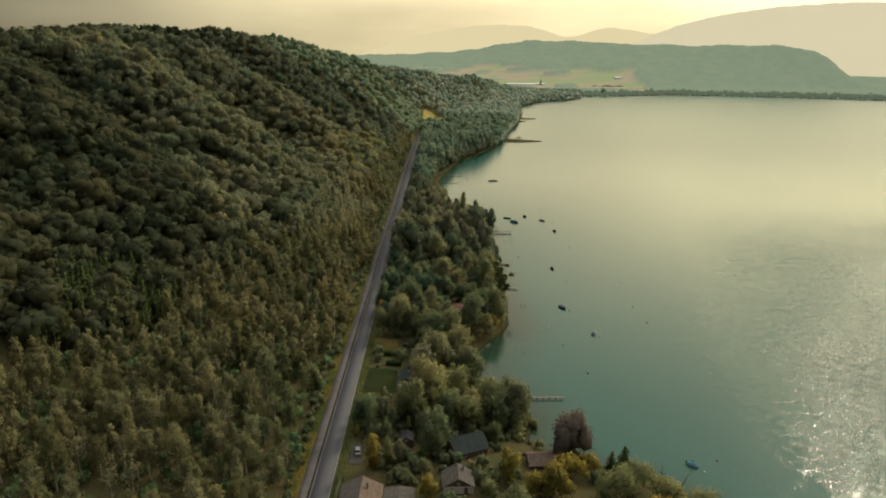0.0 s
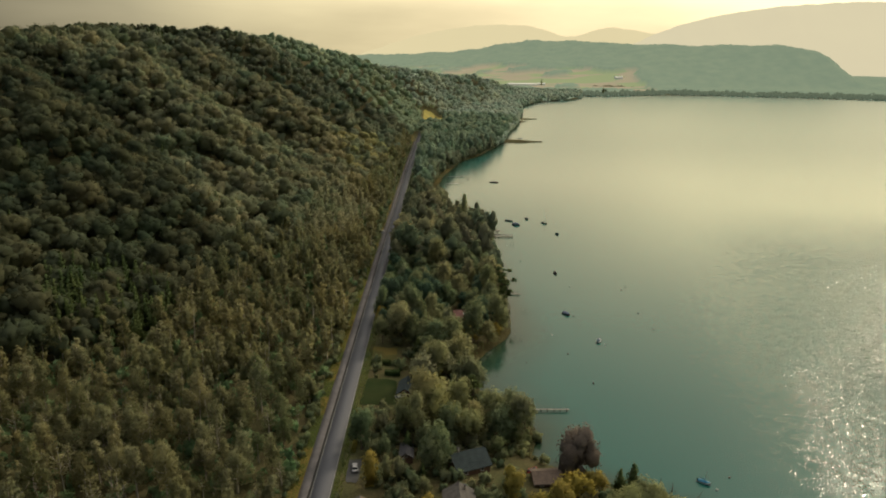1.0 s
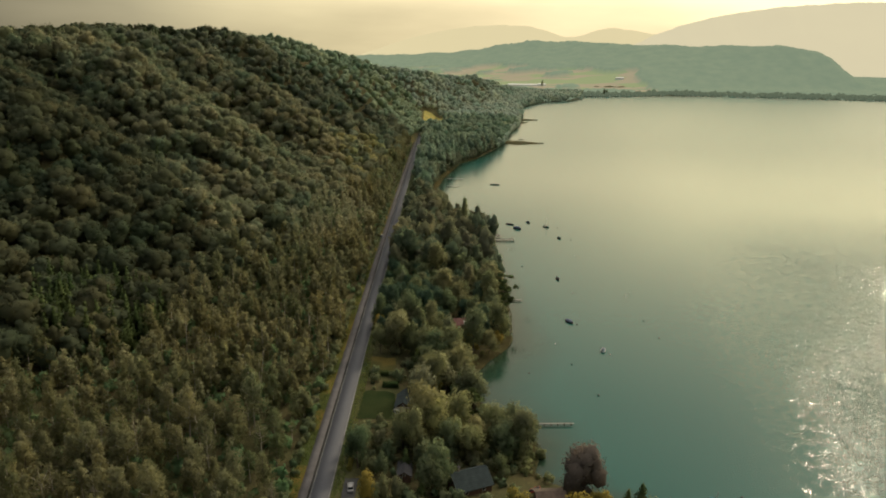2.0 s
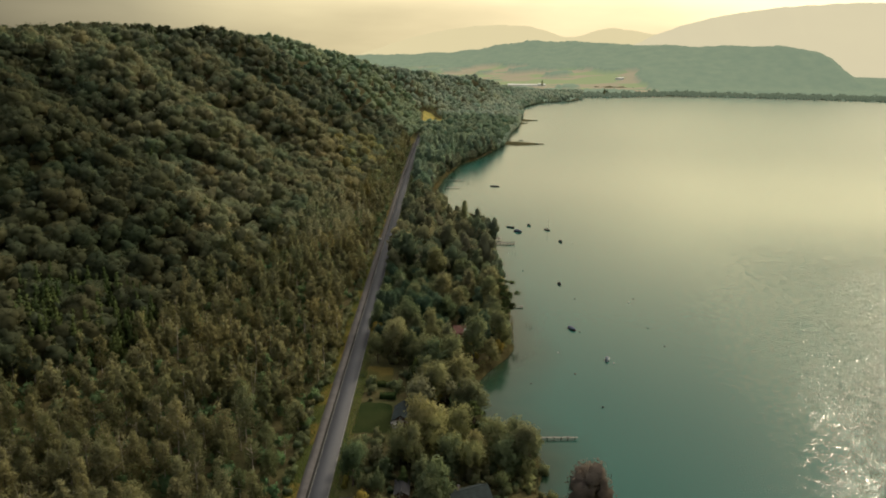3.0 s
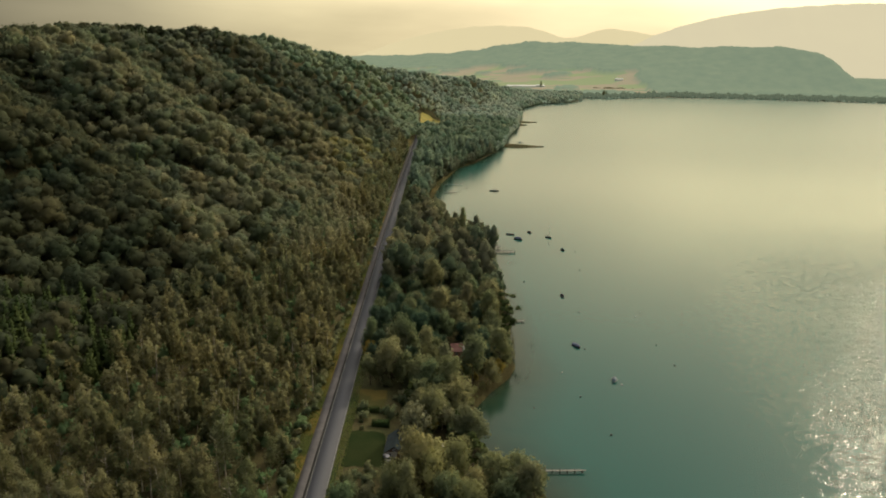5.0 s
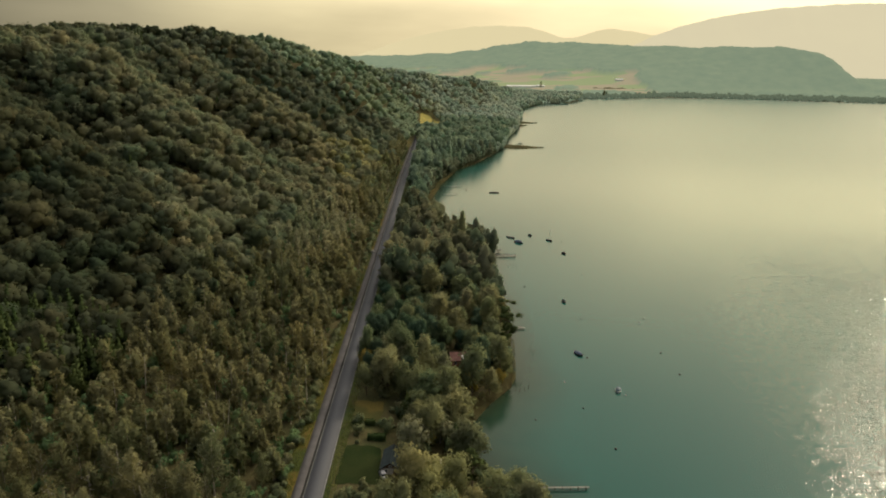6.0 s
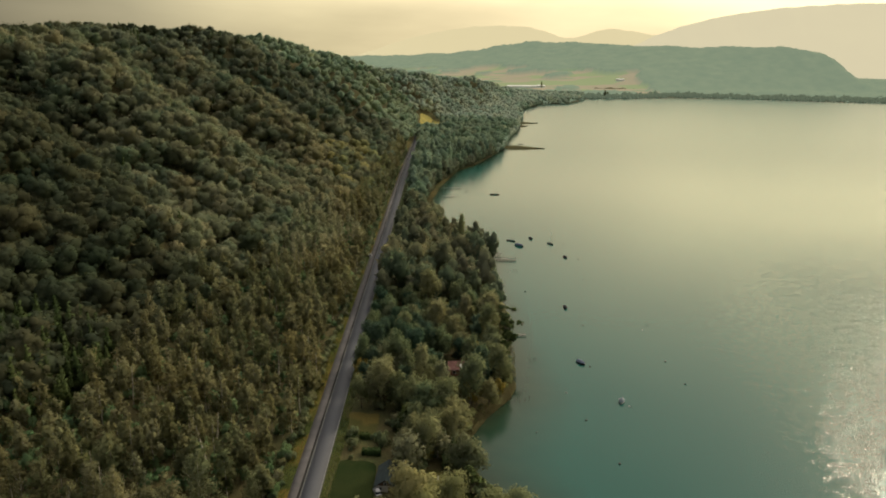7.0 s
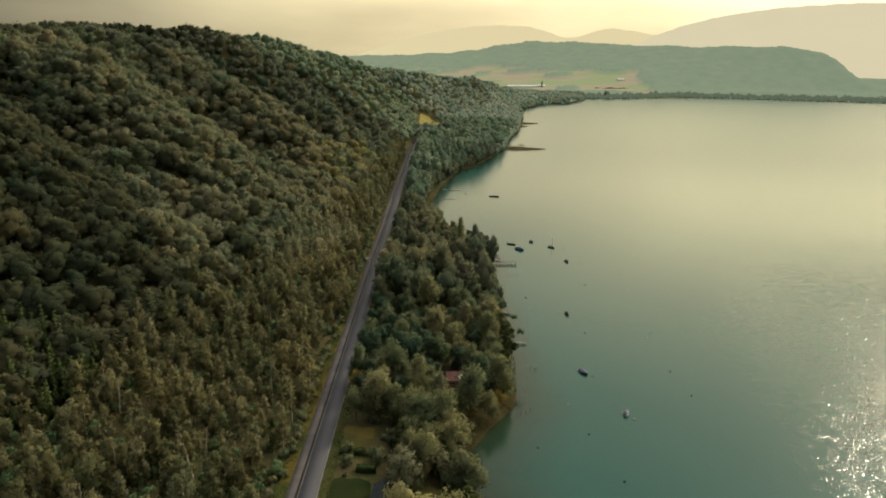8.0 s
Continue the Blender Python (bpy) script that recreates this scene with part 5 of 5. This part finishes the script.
def hedge(x0, x1, y0, y1, h, leaf, label, seed):
    r = np.random.default_rng(seed)
    root = tagged(new("hedge"), label, "hedge", group="garden hedges")
    cx, cy = (x0 + x1) / 2, (y0 + y1) / 2
    root.location = (cx, cy, float(ground_z(cx, cy)) - 0.1)
    w, d = x1 - x0, y1 - y0
    m = int(24 * (w * h * 2 + d * h * 2 + w * d))
    p = r.uniform(-0.5, 0.5, (m, 3)) * (w, d, h)
    ax = r.integers(3, size=m)
    p[np.arange(m), ax] = np.sign(p[np.arange(m), ax]) * 0.5 * np.array([w, d, h])[ax]
    nrm = np.zeros((m, 3))
    nrm[np.arange(m), ax] = np.sign(p[np.arange(m), ax])
    p[:, 2] += h / 2
    lv, lf = leaf_cards(r, p + r.normal(0, 0.05, p.shape), nrm, 0.3)
    cv = BALL2[0] / np.maximum(np.abs(BALL2[0]).max(1, keepdims=True), 0.5) * (w / 2 * 0.95, d / 2 * 0.95, h / 2 * 0.95) + (0, 0, h / 2)
    v, f = join([(lv, lf), (cv, BALL2[1])])
    c = new("foliage", mesh_from("foliage", v, f, leaf))
    c.parent = root


hedge(-29.6, -26.0, 268.5, 270.4, 1.8, LEAF_DARK, "clipped dark green hedge block", 1)
hedge(-25.4, -22.0, 269.0, 271.0, 2.0, LEAF_DARK, "tall clipped dark green hedge block", 2)
hedge(-29.6, -28.4, 203, 222, 1.5, LEAF_YELLOW, "long yellowing hedge along the road", 3)
hedge(-23.5, -17.5, 259.5, 261.5, 2.2, LEAF_DARK, "dark hedge at the end of the lawn", 4)
hedge(-31.2, -30.2, 160, 180, 1.4, LEAF_LAKE, "low green hedge in front of the farmhouse", 5)

PAINT_WHITE = plain("white_car_paint", (0.33, 0.33, 0.33), 0.3, 0.05, 2)
RUBBER = plain("tyre_rubber", (0.02, 0.02, 0.02), 0.9, 0.2, 4)


def car(x, y, yaw, paint, label, van=False):
    root = tagged(new("parked_car"), label, "car", group="parked cars")
    z = ROAD_TOP if x < -36 else float(ground_z(x, y)) + 0.16
    root.matrix_basis = pose(x, y, z, 0, 0, yaw)
    part("body", box_bm(-0.88, 0.88, -2.15, 2.15, 0.3, 0.95, 0.14), paint, root)
    bm = box_bm(-0.8, 0.8, -1.9 if van else -1.5, 1.1, 0.951, 1.9 if van else 1.5)
    for vv in bm.verts:
        if vv.co.z > 1.2:
            vv.co.x *= 0.82
            vv.co.y = vv.co.y * 0.8 - 0.15
    part("cabin", bm, GLASS, root)
    part("roof", box_bm(-0.64, 0.64, -1.5 if van else -1.2, 0.62, 1.9 if van else 1.5, 1.97 if van else 1.56, 0.02), paint, root)
    for sx in (-1, 1):
        for sy in (-1.35, 1.35):
            bm = bmesh.new()
            bmesh.ops.create_cone(bm, cap_ends=True, segments=14, radius1=0.33, radius2=0.33, depth=0.22, matrix=Matrix.Translation((sx * 0.8, sy, 0.33)) @ Matrix.Rotation(radians(90), 4, "Y"))
            part("wheel", bm, RUBBER, root)


car(-43.1, 484, 2, PAINT_WHITE, "small white car stopped beside the cycle path")
car(-27.3, 193.5, 8, PAINT_WHITE, "white car parked on a driveway")
car(-16.5, 238.5, 20, PAINT_WHITE, "white car parked beside the garden house")

# closed white parasol on the sunlit grass
CANVAS = plain("white_canvas", (0.78, 0.76, 0.70), 0.8, 0.08, 3)
par = tagged(new("parasol"), "closed white garden parasol on a pole", "parasol")
par.location = (1.2, 246.5, float(ground_z(1.2, 246.5)) + 0.1)
v, f = tube([(0, 0, 0), (0, 0, 2.9)], [0.04, 0.035], 8)
o = new("pole", mesh_from("pole", v, f, RAIL, True))
o.parent = par
v, f = tube([(0, 0, 1.0), (0, 0, 1.3), (0, 0, 2.2), (0, 0, 3.0), (0, 0, 3.05)], [0.34, 0.36, 0.26, 0.06, 0.01], 10)
o = new("canopy", mesh_from("canopy", v, f, CANVAS, True))
o.parent = par

# a long dead trunk leaning through the wet woodland
snag = tagged(new("fallen_tree"), "long bare pale trunk leaning among the alders", "tree")
snag.location = (-70.0, 250.8, float(ground_z(-70.0, 250.8)) - 0.2)
v, f = tube([(0, 0, 0), (-3.2, 4.2, 6.0), (-6.8, 9.0, 12.5)], [0.3, 0.25, 0.12], 7)
o = new("trunk", mesh_from("trunk", v, f, BARK_PALE, True))
o.parent = snag
v, f = tube([(-4.6, 6.0, 8.5), (-4.0, 7.2, 10.4)], [0.1, 0.03], 4)
o = new("branch_stub", mesh_from("branch_stub", v, f, BARK_PALE, True))
o.parent = snag

# standing dead trunks in the wet woodland
for x, y, lean, h in ((-71, 262, 0.12, 13), (-94, 232, 0.05, 14), (-78, 214, -0.1, 13), (-110, 290, 0.06, 15), (-60, 300, 0.1, 13)):
    snag = tagged(new("dead_trunk"), "bare pale dead trunk standing in the wet woodland", "tree", group="dead trunks")
    snag.location = (x, y, float(ground_z(x, y)) - 0.2)
    v1, f1 = tube([(0, 0, 0), (lean * h * 0.5, 0.2, h * 0.5), (lean * h, 0.1, h)], [0.24, 0.2, 0.08], 6)
    v2, f2 = tube([(lean * h * 0.7, 0.1, h * 0.7), (lean * h * 0.7 + 0.9, 0.3, h * 0.85)], [0.07, 0.03], 4)
    v, f = join([(v1, f1), (v2, f2)])
    o = new("trunk", mesh_from("trunk", v, f, BARK_PALE, True))
    o.parent = snag

# ---- on the lake ----
HULL_WHITE = plain("white_gelcoat", (0.5, 0.53, 0.54), 0.3, 0.06, 1.5)
HULL_DARK = plain("dark_hull", (0.05, 0.045, 0.04), 0.4, 0.2, 1.5)
HULL_WOOD = plain("varnished_hull", (0.16, 0.08, 0.04), 0.4, 0.25, 2.0)
COVER_NAVY = plain("navy_cover", (0.10, 0.125, 0.18), 0.8, 0.25, 1.5)
COVER_BLUE = plain("blue_cover", (0.02, 0.15, 0.25), 0.7, 0.2, 1.5)
COVER_GREY = plain("grey_cover", (0.13, 0.165, 0.19), 0.8, 0.15, 1.5)
COVER_BLACK = plain("dark_cover", (0.03, 0.03, 0.035), 0.8, 0.25, 1.5)
ALLOY = plain("alloy", (0.6, 0.6, 0.6), 0.35, 0.05, 3, metal=0.8)


def boat(x, y, heading, length, beam, hull_mat, cover_mat, label, mast=0.0, hump=0.8):
    """A moored boat; heading: degrees from +y, clockwise. Its bow is at +y of its own."""
    root = tagged(new("boat"), label, "boat", group="moored boats")
    root.matrix_basis = pose(x, y, 0, 0, 0, -heading)
    stations = [(-0.5, 0.86, 0.55), (-0.25, 1.0, 0.55), (0.05, 1.0, 0.6), (0.28, 0.78, 0.68), (0.42, 0.42, 0.78), (0.5, 0.06, 0.86)]
    bm = bmesh.new()
    rings = []
    for u, k, free in stations:
        hw = beam / 2 * k
        rings.append([bm.verts.new(q) for q in ((-hw, u * length, free), (-hw * 0.82, u * length, 0.05), (0, u * length * 0.97, -0.3), (hw * 0.82, u * length, 0.05), (hw, u * length, free))])
    for r0, r1 in zip(rings, rings[1:]):
        for k in range(4):
            bm.faces.new((r0[k], r0[k + 1], r1[k + 1], r1[k]))
    bm.faces.new(rings[0])
    part("hull", bm, hull_mat, root, smooth=False)
    # gunwale
    for s in (-1, 1):
        line = [(s * beam / 2 * k, u * length, free + 0.02) for u, k, free in stations]
        v, f = tube(line, [0.045] * len(line), 5)
        o = new("gunwale", mesh_from("gunwale", v, f, hull_mat, True))
        o.parent = root
    # the cover, raised along its middle
    bm = bmesh.new()
    rings = []
    for j, (u, k, free) in enumerate(stations[:5]):
        hw = beam / 2 * k * 0.97
        up = hump * (0.55, 0.9, 1.0, 0.7, 0.2)[j]
        rings.append([bm.verts.new(q) for q in ((-hw, u * length * 0.97, free + 0.03), (-hw * 0.55, u * length * 0.97, free + up * 0.75), (0, u * length * 0.97, free + up + 0.05), (hw * 0.55, u * length * 0.97, free + up * 0.75), (hw, u * length * 0.97, free + 0.03))])
    for r0, r1 in zip(rings, rings[1:]):
        for k in range(4):
            bm.faces.new((r0[k], r0[k + 1], r1[k + 1], r1[k]))
    bm.faces.new(rings[0])
    bm.faces.new(rings[-1][::-1])
    bmesh.ops.recalc_face_normals(bm, faces=bm.faces)
    part("cover", bm, cover_mat, root, smooth=True)
    bm = bmesh.new()
    rings = []
    for u, k, free in stations[4:]:
        hw = beam / 2 * k
        rings.append([bm.verts.new(q) for q in ((-hw, u * length, free + 0.01), (hw, u * length, free + 0.01))])
    bm.faces.new((rings[0][0], rings[0][1], rings[1][1], rings[1][0]))
    bmesh.ops.solidify(bm, geom=bm.faces[:], thickness=0.04)
    part("foredeck", bm, HULL_WHITE if hull_mat is not HULL_WOOD else HULL_WOOD, root)
    bm = box_bm(-0.17, 0.17, -length / 2 - 0.42, -length / 2 - 0.02, 0.35, 1.0, 0.08)
    box_bm(-0.06, 0.06, -length / 2 - 0.3, -length / 2 - 0.14, -0.3, 0.35, bm=bm)
    part("outboard_motor", bm, COVER_BLACK, root)
    if mast:
        v, f = tube([(0, 0.08 * length, 0.4), (0, 0.08 * length, mast)], [0.07, 0.045], 6)
        o = new("mast", mesh_from("mast", v, f, ALLOY, True))
        o.parent = root
        v, f = tube([(0, 0.06 * length, 1.5), (0, -0.42 * length, 1.55)], [0.13, 0.1], 6)
        o = new("boom", mesh_from("boom", v, f, cover_mat, True))
        o.parent = root
        for s in (-1, 1):
            v, f = tube([(s * beam * 0.48, 0.05 * length, 0.6), (0, 0.08 * length, mast * 0.97)], [0.012, 0.012], 3)
            o = new("shroud", mesh_from("shroud", v, f, ALLOY))
            o.parent = root
    return root


boat(62.9, 338.3, 152, 4.9, 2.4, HULL_DARK, COVER_NAVY, "motorboat under a navy cover on its mooring", hump=0.9)
boat(71.9, 303.6, 197, 4.0, 2.1, HULL_WHITE, COVER_GREY, "white motorboat under a pale grey cover", hump=1.0)
boat(67.9, 406.5, 174, 4.3, 1.8, HULL_DARK, COVER_BLACK, "dark covered rowing boat on its mooring")
boat(84.2, 501.3, 160, 3.8, 1.9, HULL_DARK, COVER_BLACK, "dark covered motorboat far from the shore")
boat(79.4, 535.0, 135, 5.0, 2.0, HULL_DARK, COVER_BLACK, "small sailing boat with a bare mast", mast=9.0, hump=0.35)
boat(56.6, 529.0, 128, 6.6, 2.4, HULL_DARK, COVER_NAVY, "large motorboat under a blue cover", hump=1.4)
boat(52.2, 542.2, 120, 6.2, 2.1, HULL_DARK, COVER_BLACK, "long dark covered boat near a jetty", hump=0.4)
boat(34.5, 536.0, 118, 5.2, 2.0, HULL_DARK, COVER_NAVY, "dark covered boat lying close to the shore trees", hump=0.8)
boat(67.2, 548.9, 140, 3.4, 1.5, HULL_DARK, COVER_BLACK, "small dark dinghy at anchor")
boat(52.6, 713.0, 95, 9.0, 2.6, HULL_WOOD, COVER_BLACK, "long low dark boat off the reeds", hump=0.5)
boat(81.0, 194.6, 128, 3.9, 1.7, HULL_WHITE, COVER_BLUE, "white sailing dinghy under a bright blue cover", mast=4.2, hump=0.45)
boat(97, 1118, 95, 7, 2.5, HULL_DARK, COVER_BLACK, "distant dark boat beside a spit", hump=0.4)
boat(122, 1108, 95, 7, 2.5, HULL_DARK, COVER_BLACK, "distant dark boat beside a reed spit", hump=0.4)
boat(27.5, 196.5, 60, 3.6, 1.3, plain("red_hull", (0.5, 0.04, 0.03), 0.4, 0.1, 2), COVER_BLACK, "small red dinghy drawn up by the boathouse", hump=0.2).location.z = float(ground_z(27.5, 196.5)) + 0.25

BUOY_DARK = plain("dark_buoy", (0.05, 0.045, 0.04), 0.6, 0.2, 4)
BUOY_WHITE = plain("white_buoy", (0.72, 0.70, 0.66), 0.5, 0.1, 4)


def buoy(x, y, r, mat, label):
    root = tagged(new("mooring_buoy"), label, "buoy", group="mooring buoys")
    root.location = (x, y, 0)
    v, f = BALL2[0] * (r, r, r * 0.92) + (0, 0, r * 0.35), BALL2[1]
    o = new("float", mesh_from("float", v, f, mat, True))
    o.parent = root
    v, f = tube([(0.0, 0, r * 1.1), (0.07, 0, r * 1.55), (-0.07, 0, r * 1.55), (0, 0, r * 1.1)], [0.03] * 4, 5)
    o = new("ring", mesh_from("ring", v, f, ALLOY, True))
    o.parent = root


for x, y, r, white in ((66.0, 335.0, 0.34, 0), (74.1, 300.1, 0.34, 1), (60.6, 261.4, 0.42, 0), (55.2, 289.4, 0.36, 0), (51.6, 311.0, 0.3, 1), (100.4, 340.8, 0.36, 0),
                       (101.8, 319.1, 0.36, 0), (100.5, 376.6, 0.34, 1), (104.5, 382.9, 0.34, 0), (72.3, 381.9, 0.36, 0), (87.0, 455.5, 0.4, 0), (49.4, 431.6, 0.45, 0),
                       (35.8, 280.3, 0.3, 0), (26.0, 725.6, 0.7, 0), (90.0, 197.5, 0.34, 0), (83.6, 191.0, 0.36, 1), (92, 498, 0.35, 0), (88, 533, 0.35, 0), (44, 470, 0.35, 1)):
    buoy(x, y, r, BUOY_WHITE if white else BUOY_DARK, "white round mooring buoy" if white else "dark round mooring buoy")

PLANK = plain("weathered_planks", (0.26, 0.25, 0.225), 0.9, 0.3, 1.2)
PILE = plain("wet_timber_pile", (0.085, 0.07, 0.055), 0.9, 0.3, 2.0)


def jetty(x0, y0, x1, y1, width, label, rails=False, z=0.75):
    root = tagged(new("jetty"), label, "jetty", group="jetties")
    length = math.hypot(x1 - x0, y1 - y0)
    root.matrix_basis = pose(x0, y0, 0, 0, 0, math.degrees(math.atan2(y1 - y0, x1 - x0)))
    board = bpy.data.meshes.new("plank")
    bm = box_bm(0.02, 0.38, -width / 2, width / 2, z, z + 0.05)
    bm.to_mesh(board)
    bm.free()
    board.materials.append(PLANK)
    for k in range(int(length / 0.4)):
        o = new("plank", board)
        o.parent, o.location = root, (k * 0.4, 0, 0)
    for s in (-1, 1):
        part("beam", box_bm(0, length, s * (width / 2 - 0.12) - 0.06, s * (width / 2 - 0.12) + 0.06, z - 0.12, z - 0.005), PLANK, root)
    v, f = tube([(0, 0, -3.0), (0, 0, z + (0.9 if rails else 0.2))], [0.11, 0.1], 7)
    pile = mesh_from("pile", v, f, PILE, True)
    for k in range(int(length / 2.4) + 1):
        for s in (-1, 1):
            o = new("pile", pile)
            o.parent, o.location = root, (min(length - 0.2, 0.2 + k * 2.4), s * (width / 2 + 0.1), 0)
    if rails:
        for s in (-1, 1):
            part("handrail", box_bm(0, length, s * (width / 2 + 0.1) - 0.04, s * (width / 2 + 0.1) + 0.04, z + 0.82, z + 0.9), PLANK, root)


jetty(24, 238, 46.8, 238.6, 0.7, "long narrow wooden jetty on piles", False, 0.85)
jetty(33, 493.6, 50.8, 493.2, 2.2, "wooden jetty with handrails at a bathing place", True, 0.9)
jetty(35, 503.5, 42, 504.5, 2.0, "short wooden boat stage with posts", True, 1.2)
jetty(31, 368, 42.4, 367.6, 1.2, "short weathered wooden jetty")
jetty(4, 742, 22, 743, 1.2, "thin far jetty beside the reeds")
jetty(3, 700, 16, 700, 1.2, "low far jetty in the bay")

v, f = tube([(0, 0, -3), (0.06, 0, 1.7)], [0.09, 0.07], 6)
stake_me = mesh_from("stake", v, f, PILE, True)
for x, y, tilt in ((50.6, 214.8, 3), (52.2, 215.6, -4), (53.1, 216.2, 2), (42.3, 339.7, 2), (43.4, 340.2, -3), (40.9, 341.5, 4), (32.3, 302.0, -3), (33.6, 309.5, 3), (36.2, 304.6, 0), (48.7, 470, 2), (46.9, 472, -2), (30.2, 386, 4), (31.0, 303.5, 2), (34.4, 303.2, -2)):
    o = tagged(new("mooring_stake", stake_me), "thin dark wooden stake standing in the lake", "stake", group="mooring stakes")
    o.matrix_basis = pose(x, y, 0, tilt, tilt * 0.7, 0)


# reeds along the shore and on the spits
def reed_bed(name, pts, height, label, seed):
    r = np.random.default_rng(seed)
    m = len(pts)
    a = r.uniform(0, math.pi, m)
    w = r.uniform(0.06, 0.2, m)
    h = height * r.uniform(0.6, 1.25, m)
    dx, dy = np.cos(a) * w, np.sin(a) * w
    lean = r.normal(0, 0.12, (m, 2)) * h[:, None]
    zb = np.maximum(ground_z(pts[:, 0], pts[:, 1]), -0.3)
    v = np.stack([np.stack([pts[:, 0] - dx, pts[:, 1] - dy, zb], 1), np.stack([pts[:, 0] + dx, pts[:, 1] + dy, zb], 1), np.stack([pts[:, 0] + lean[:, 0], pts[:, 1] + lean[:, 1], zb + h], 1)], 1).reshape(-1, 3)
    f = np.arange(3 * m).reshape(m, 3)
    return tagged(new(name, mesh_from(name, v, f, REED)), label, "reeds", kind="stuff")


rr = np.random.default_rng(71)
ry = np.concatenate([rr.uniform(246, 318, 9000), rr.uniform(545, 900, 9000), rr.uniform(205, 246, 1500), rr.uniform(318, 545, 2500)])
rp = np.stack([shore_x(ry) + rr.uniform(-3.0, 2.0, len(ry)), ry], 1)
reed_bed("reed_bed", rp, 1.7, "brown reeds standing along the lake shore", 72)


spit_reeds = []


def spit(x0, x1, y, width, seed, label):
    """A low reed-grown spit."""
    k, r = 40, np.random.default_rng(seed)
    v, f = [], []
    xs_ = np.linspace(x0, x1, k)
    for j, x in enumerate(xs_):
        u = j / (k - 1)
        hw = width * 0.5 * math.sin(math.pi * u ** 0.6) ** 1.3 + 0.25
        cy = y + 3 * math.sin(u * 4 + seed)
        for s, zz_ in ((-1, -0.6), (-0.7, 0.25), (0, 0.4), (0.7, 0.25), (1, -0.6)):
            v.append((x, cy + s * hw, zz_ + r.uniform(-0.1, 0.1)))
    for j in range(k - 1):
        for q in range(4):
            f.append((j * 5 + q, (j + 1) * 5 + q, (j + 1) * 5 + q + 1, j * 5 + q + 1))
    ru = r.uniform(0.03, 0.97, 1500)
    rw = width * 0.42 * np.sin(math.pi * ru ** 0.6) ** 1.3
    spit_reeds.append(np.stack([x0 + (x1 - x0) * ru, y + 3 * np.sin(ru * 4 + seed) + r.uniform(-1, 1, 1500) * rw], 1))
    structure("ground_spit", mesh_from("ground_spit", v, f, REED, True), label, "spit")


spit(86, 152, 1064, 62, 1, "low brown reed spit reaching into the lake")
spit(146, 194, 1450, 50, 2, "narrow brown spit far along the shore")
spit(140, 166, 1388, 38, 3, "short brown spit far along the shore")

sp = np.concatenate(spit_reeds)
r5 = np.random.default_rng(73)
a5, h5 = r5.uniform(0, 3.1, len(sp)), r5.uniform(0.4, 1.3, len(sp))
d5 = np.stack([np.cos(a5), np.sin(a5), a5 * 0], 1) * 0.5
b5 = np.concatenate([sp, np.full((len(sp), 1), 0.2)], 1)
v = np.stack([b5 - d5, b5 + d5, b5 + np.stack([a5 * 0, a5 * 0, h5], 1)], 1).reshape(-1, 3)
tagged(new("spit_reeds", mesh_from("spit_reeds", v, np.arange(len(v)).reshape(-1, 3), REED)), "tall brown reeds growing on the spits", "reeds", kind="stuff")

# ---- beyond the lake ----
def long_shed(x, y, w, d, h, mat, label):
    root = tagged(new("greenhouse"), label, "greenhouse", group="farm buildings")
    root.location = (x, y, float(ground_z(x, y)) - 1)
    part("wall", box_bm(-w / 2, w / 2, -d / 2, d / 2, 0, h, 0.1), mat, root)
    bm = bmesh.new()
    ring = [bm.verts.new(q) for q in ((-w / 2, -d / 2, h), (w / 2, -d / 2, h), (w / 2, d / 2, h), (-w / 2, d / 2, h), (-w / 2, 0, h + 2.5), (w / 2, 0, h + 2.5))]
    for q in ((0, 1, 5, 4), (2, 3, 4, 5), (0, 4, 3), (1, 2, 5)):
        bm.faces.new([ring[k] for k in q])
    part("roof", bm, mat, root)


FARM_WHITE = plain("white_farm_roof", (0.8, 0.8, 0.78), 0.6, 0.1, 0.05)
long_shed(300, 2700, 110, 30, 6, FARM_WHITE, "long white greenhouse among far fields")
long_shed(372, 2705, 30, 25, 6, FARM_WHITE, "white greenhouse among far fields")
long_shed(780, 2760, 40, 20, 8, FARM_WHITE, "white farm shed below the far ridge")
long_shed(690, 2800, 30, 16, 7, FARM_WHITE, "small white farm building below the far ridge")
for x, y, s in ((530, 2345, 2.3), (540, 2350, 1.9), (372, 2690, 2.2)):
    COLUMN.add(x, y, s)
patch("meadow", -38, -2, 1326, 1400, grass("pale_meadow_grass", (0.34, 0.28, 0.08), (0.26, 0.235, 0.07)), "small yellow meadow in a clearing of the far wood", "meadow", 9, 1.0)
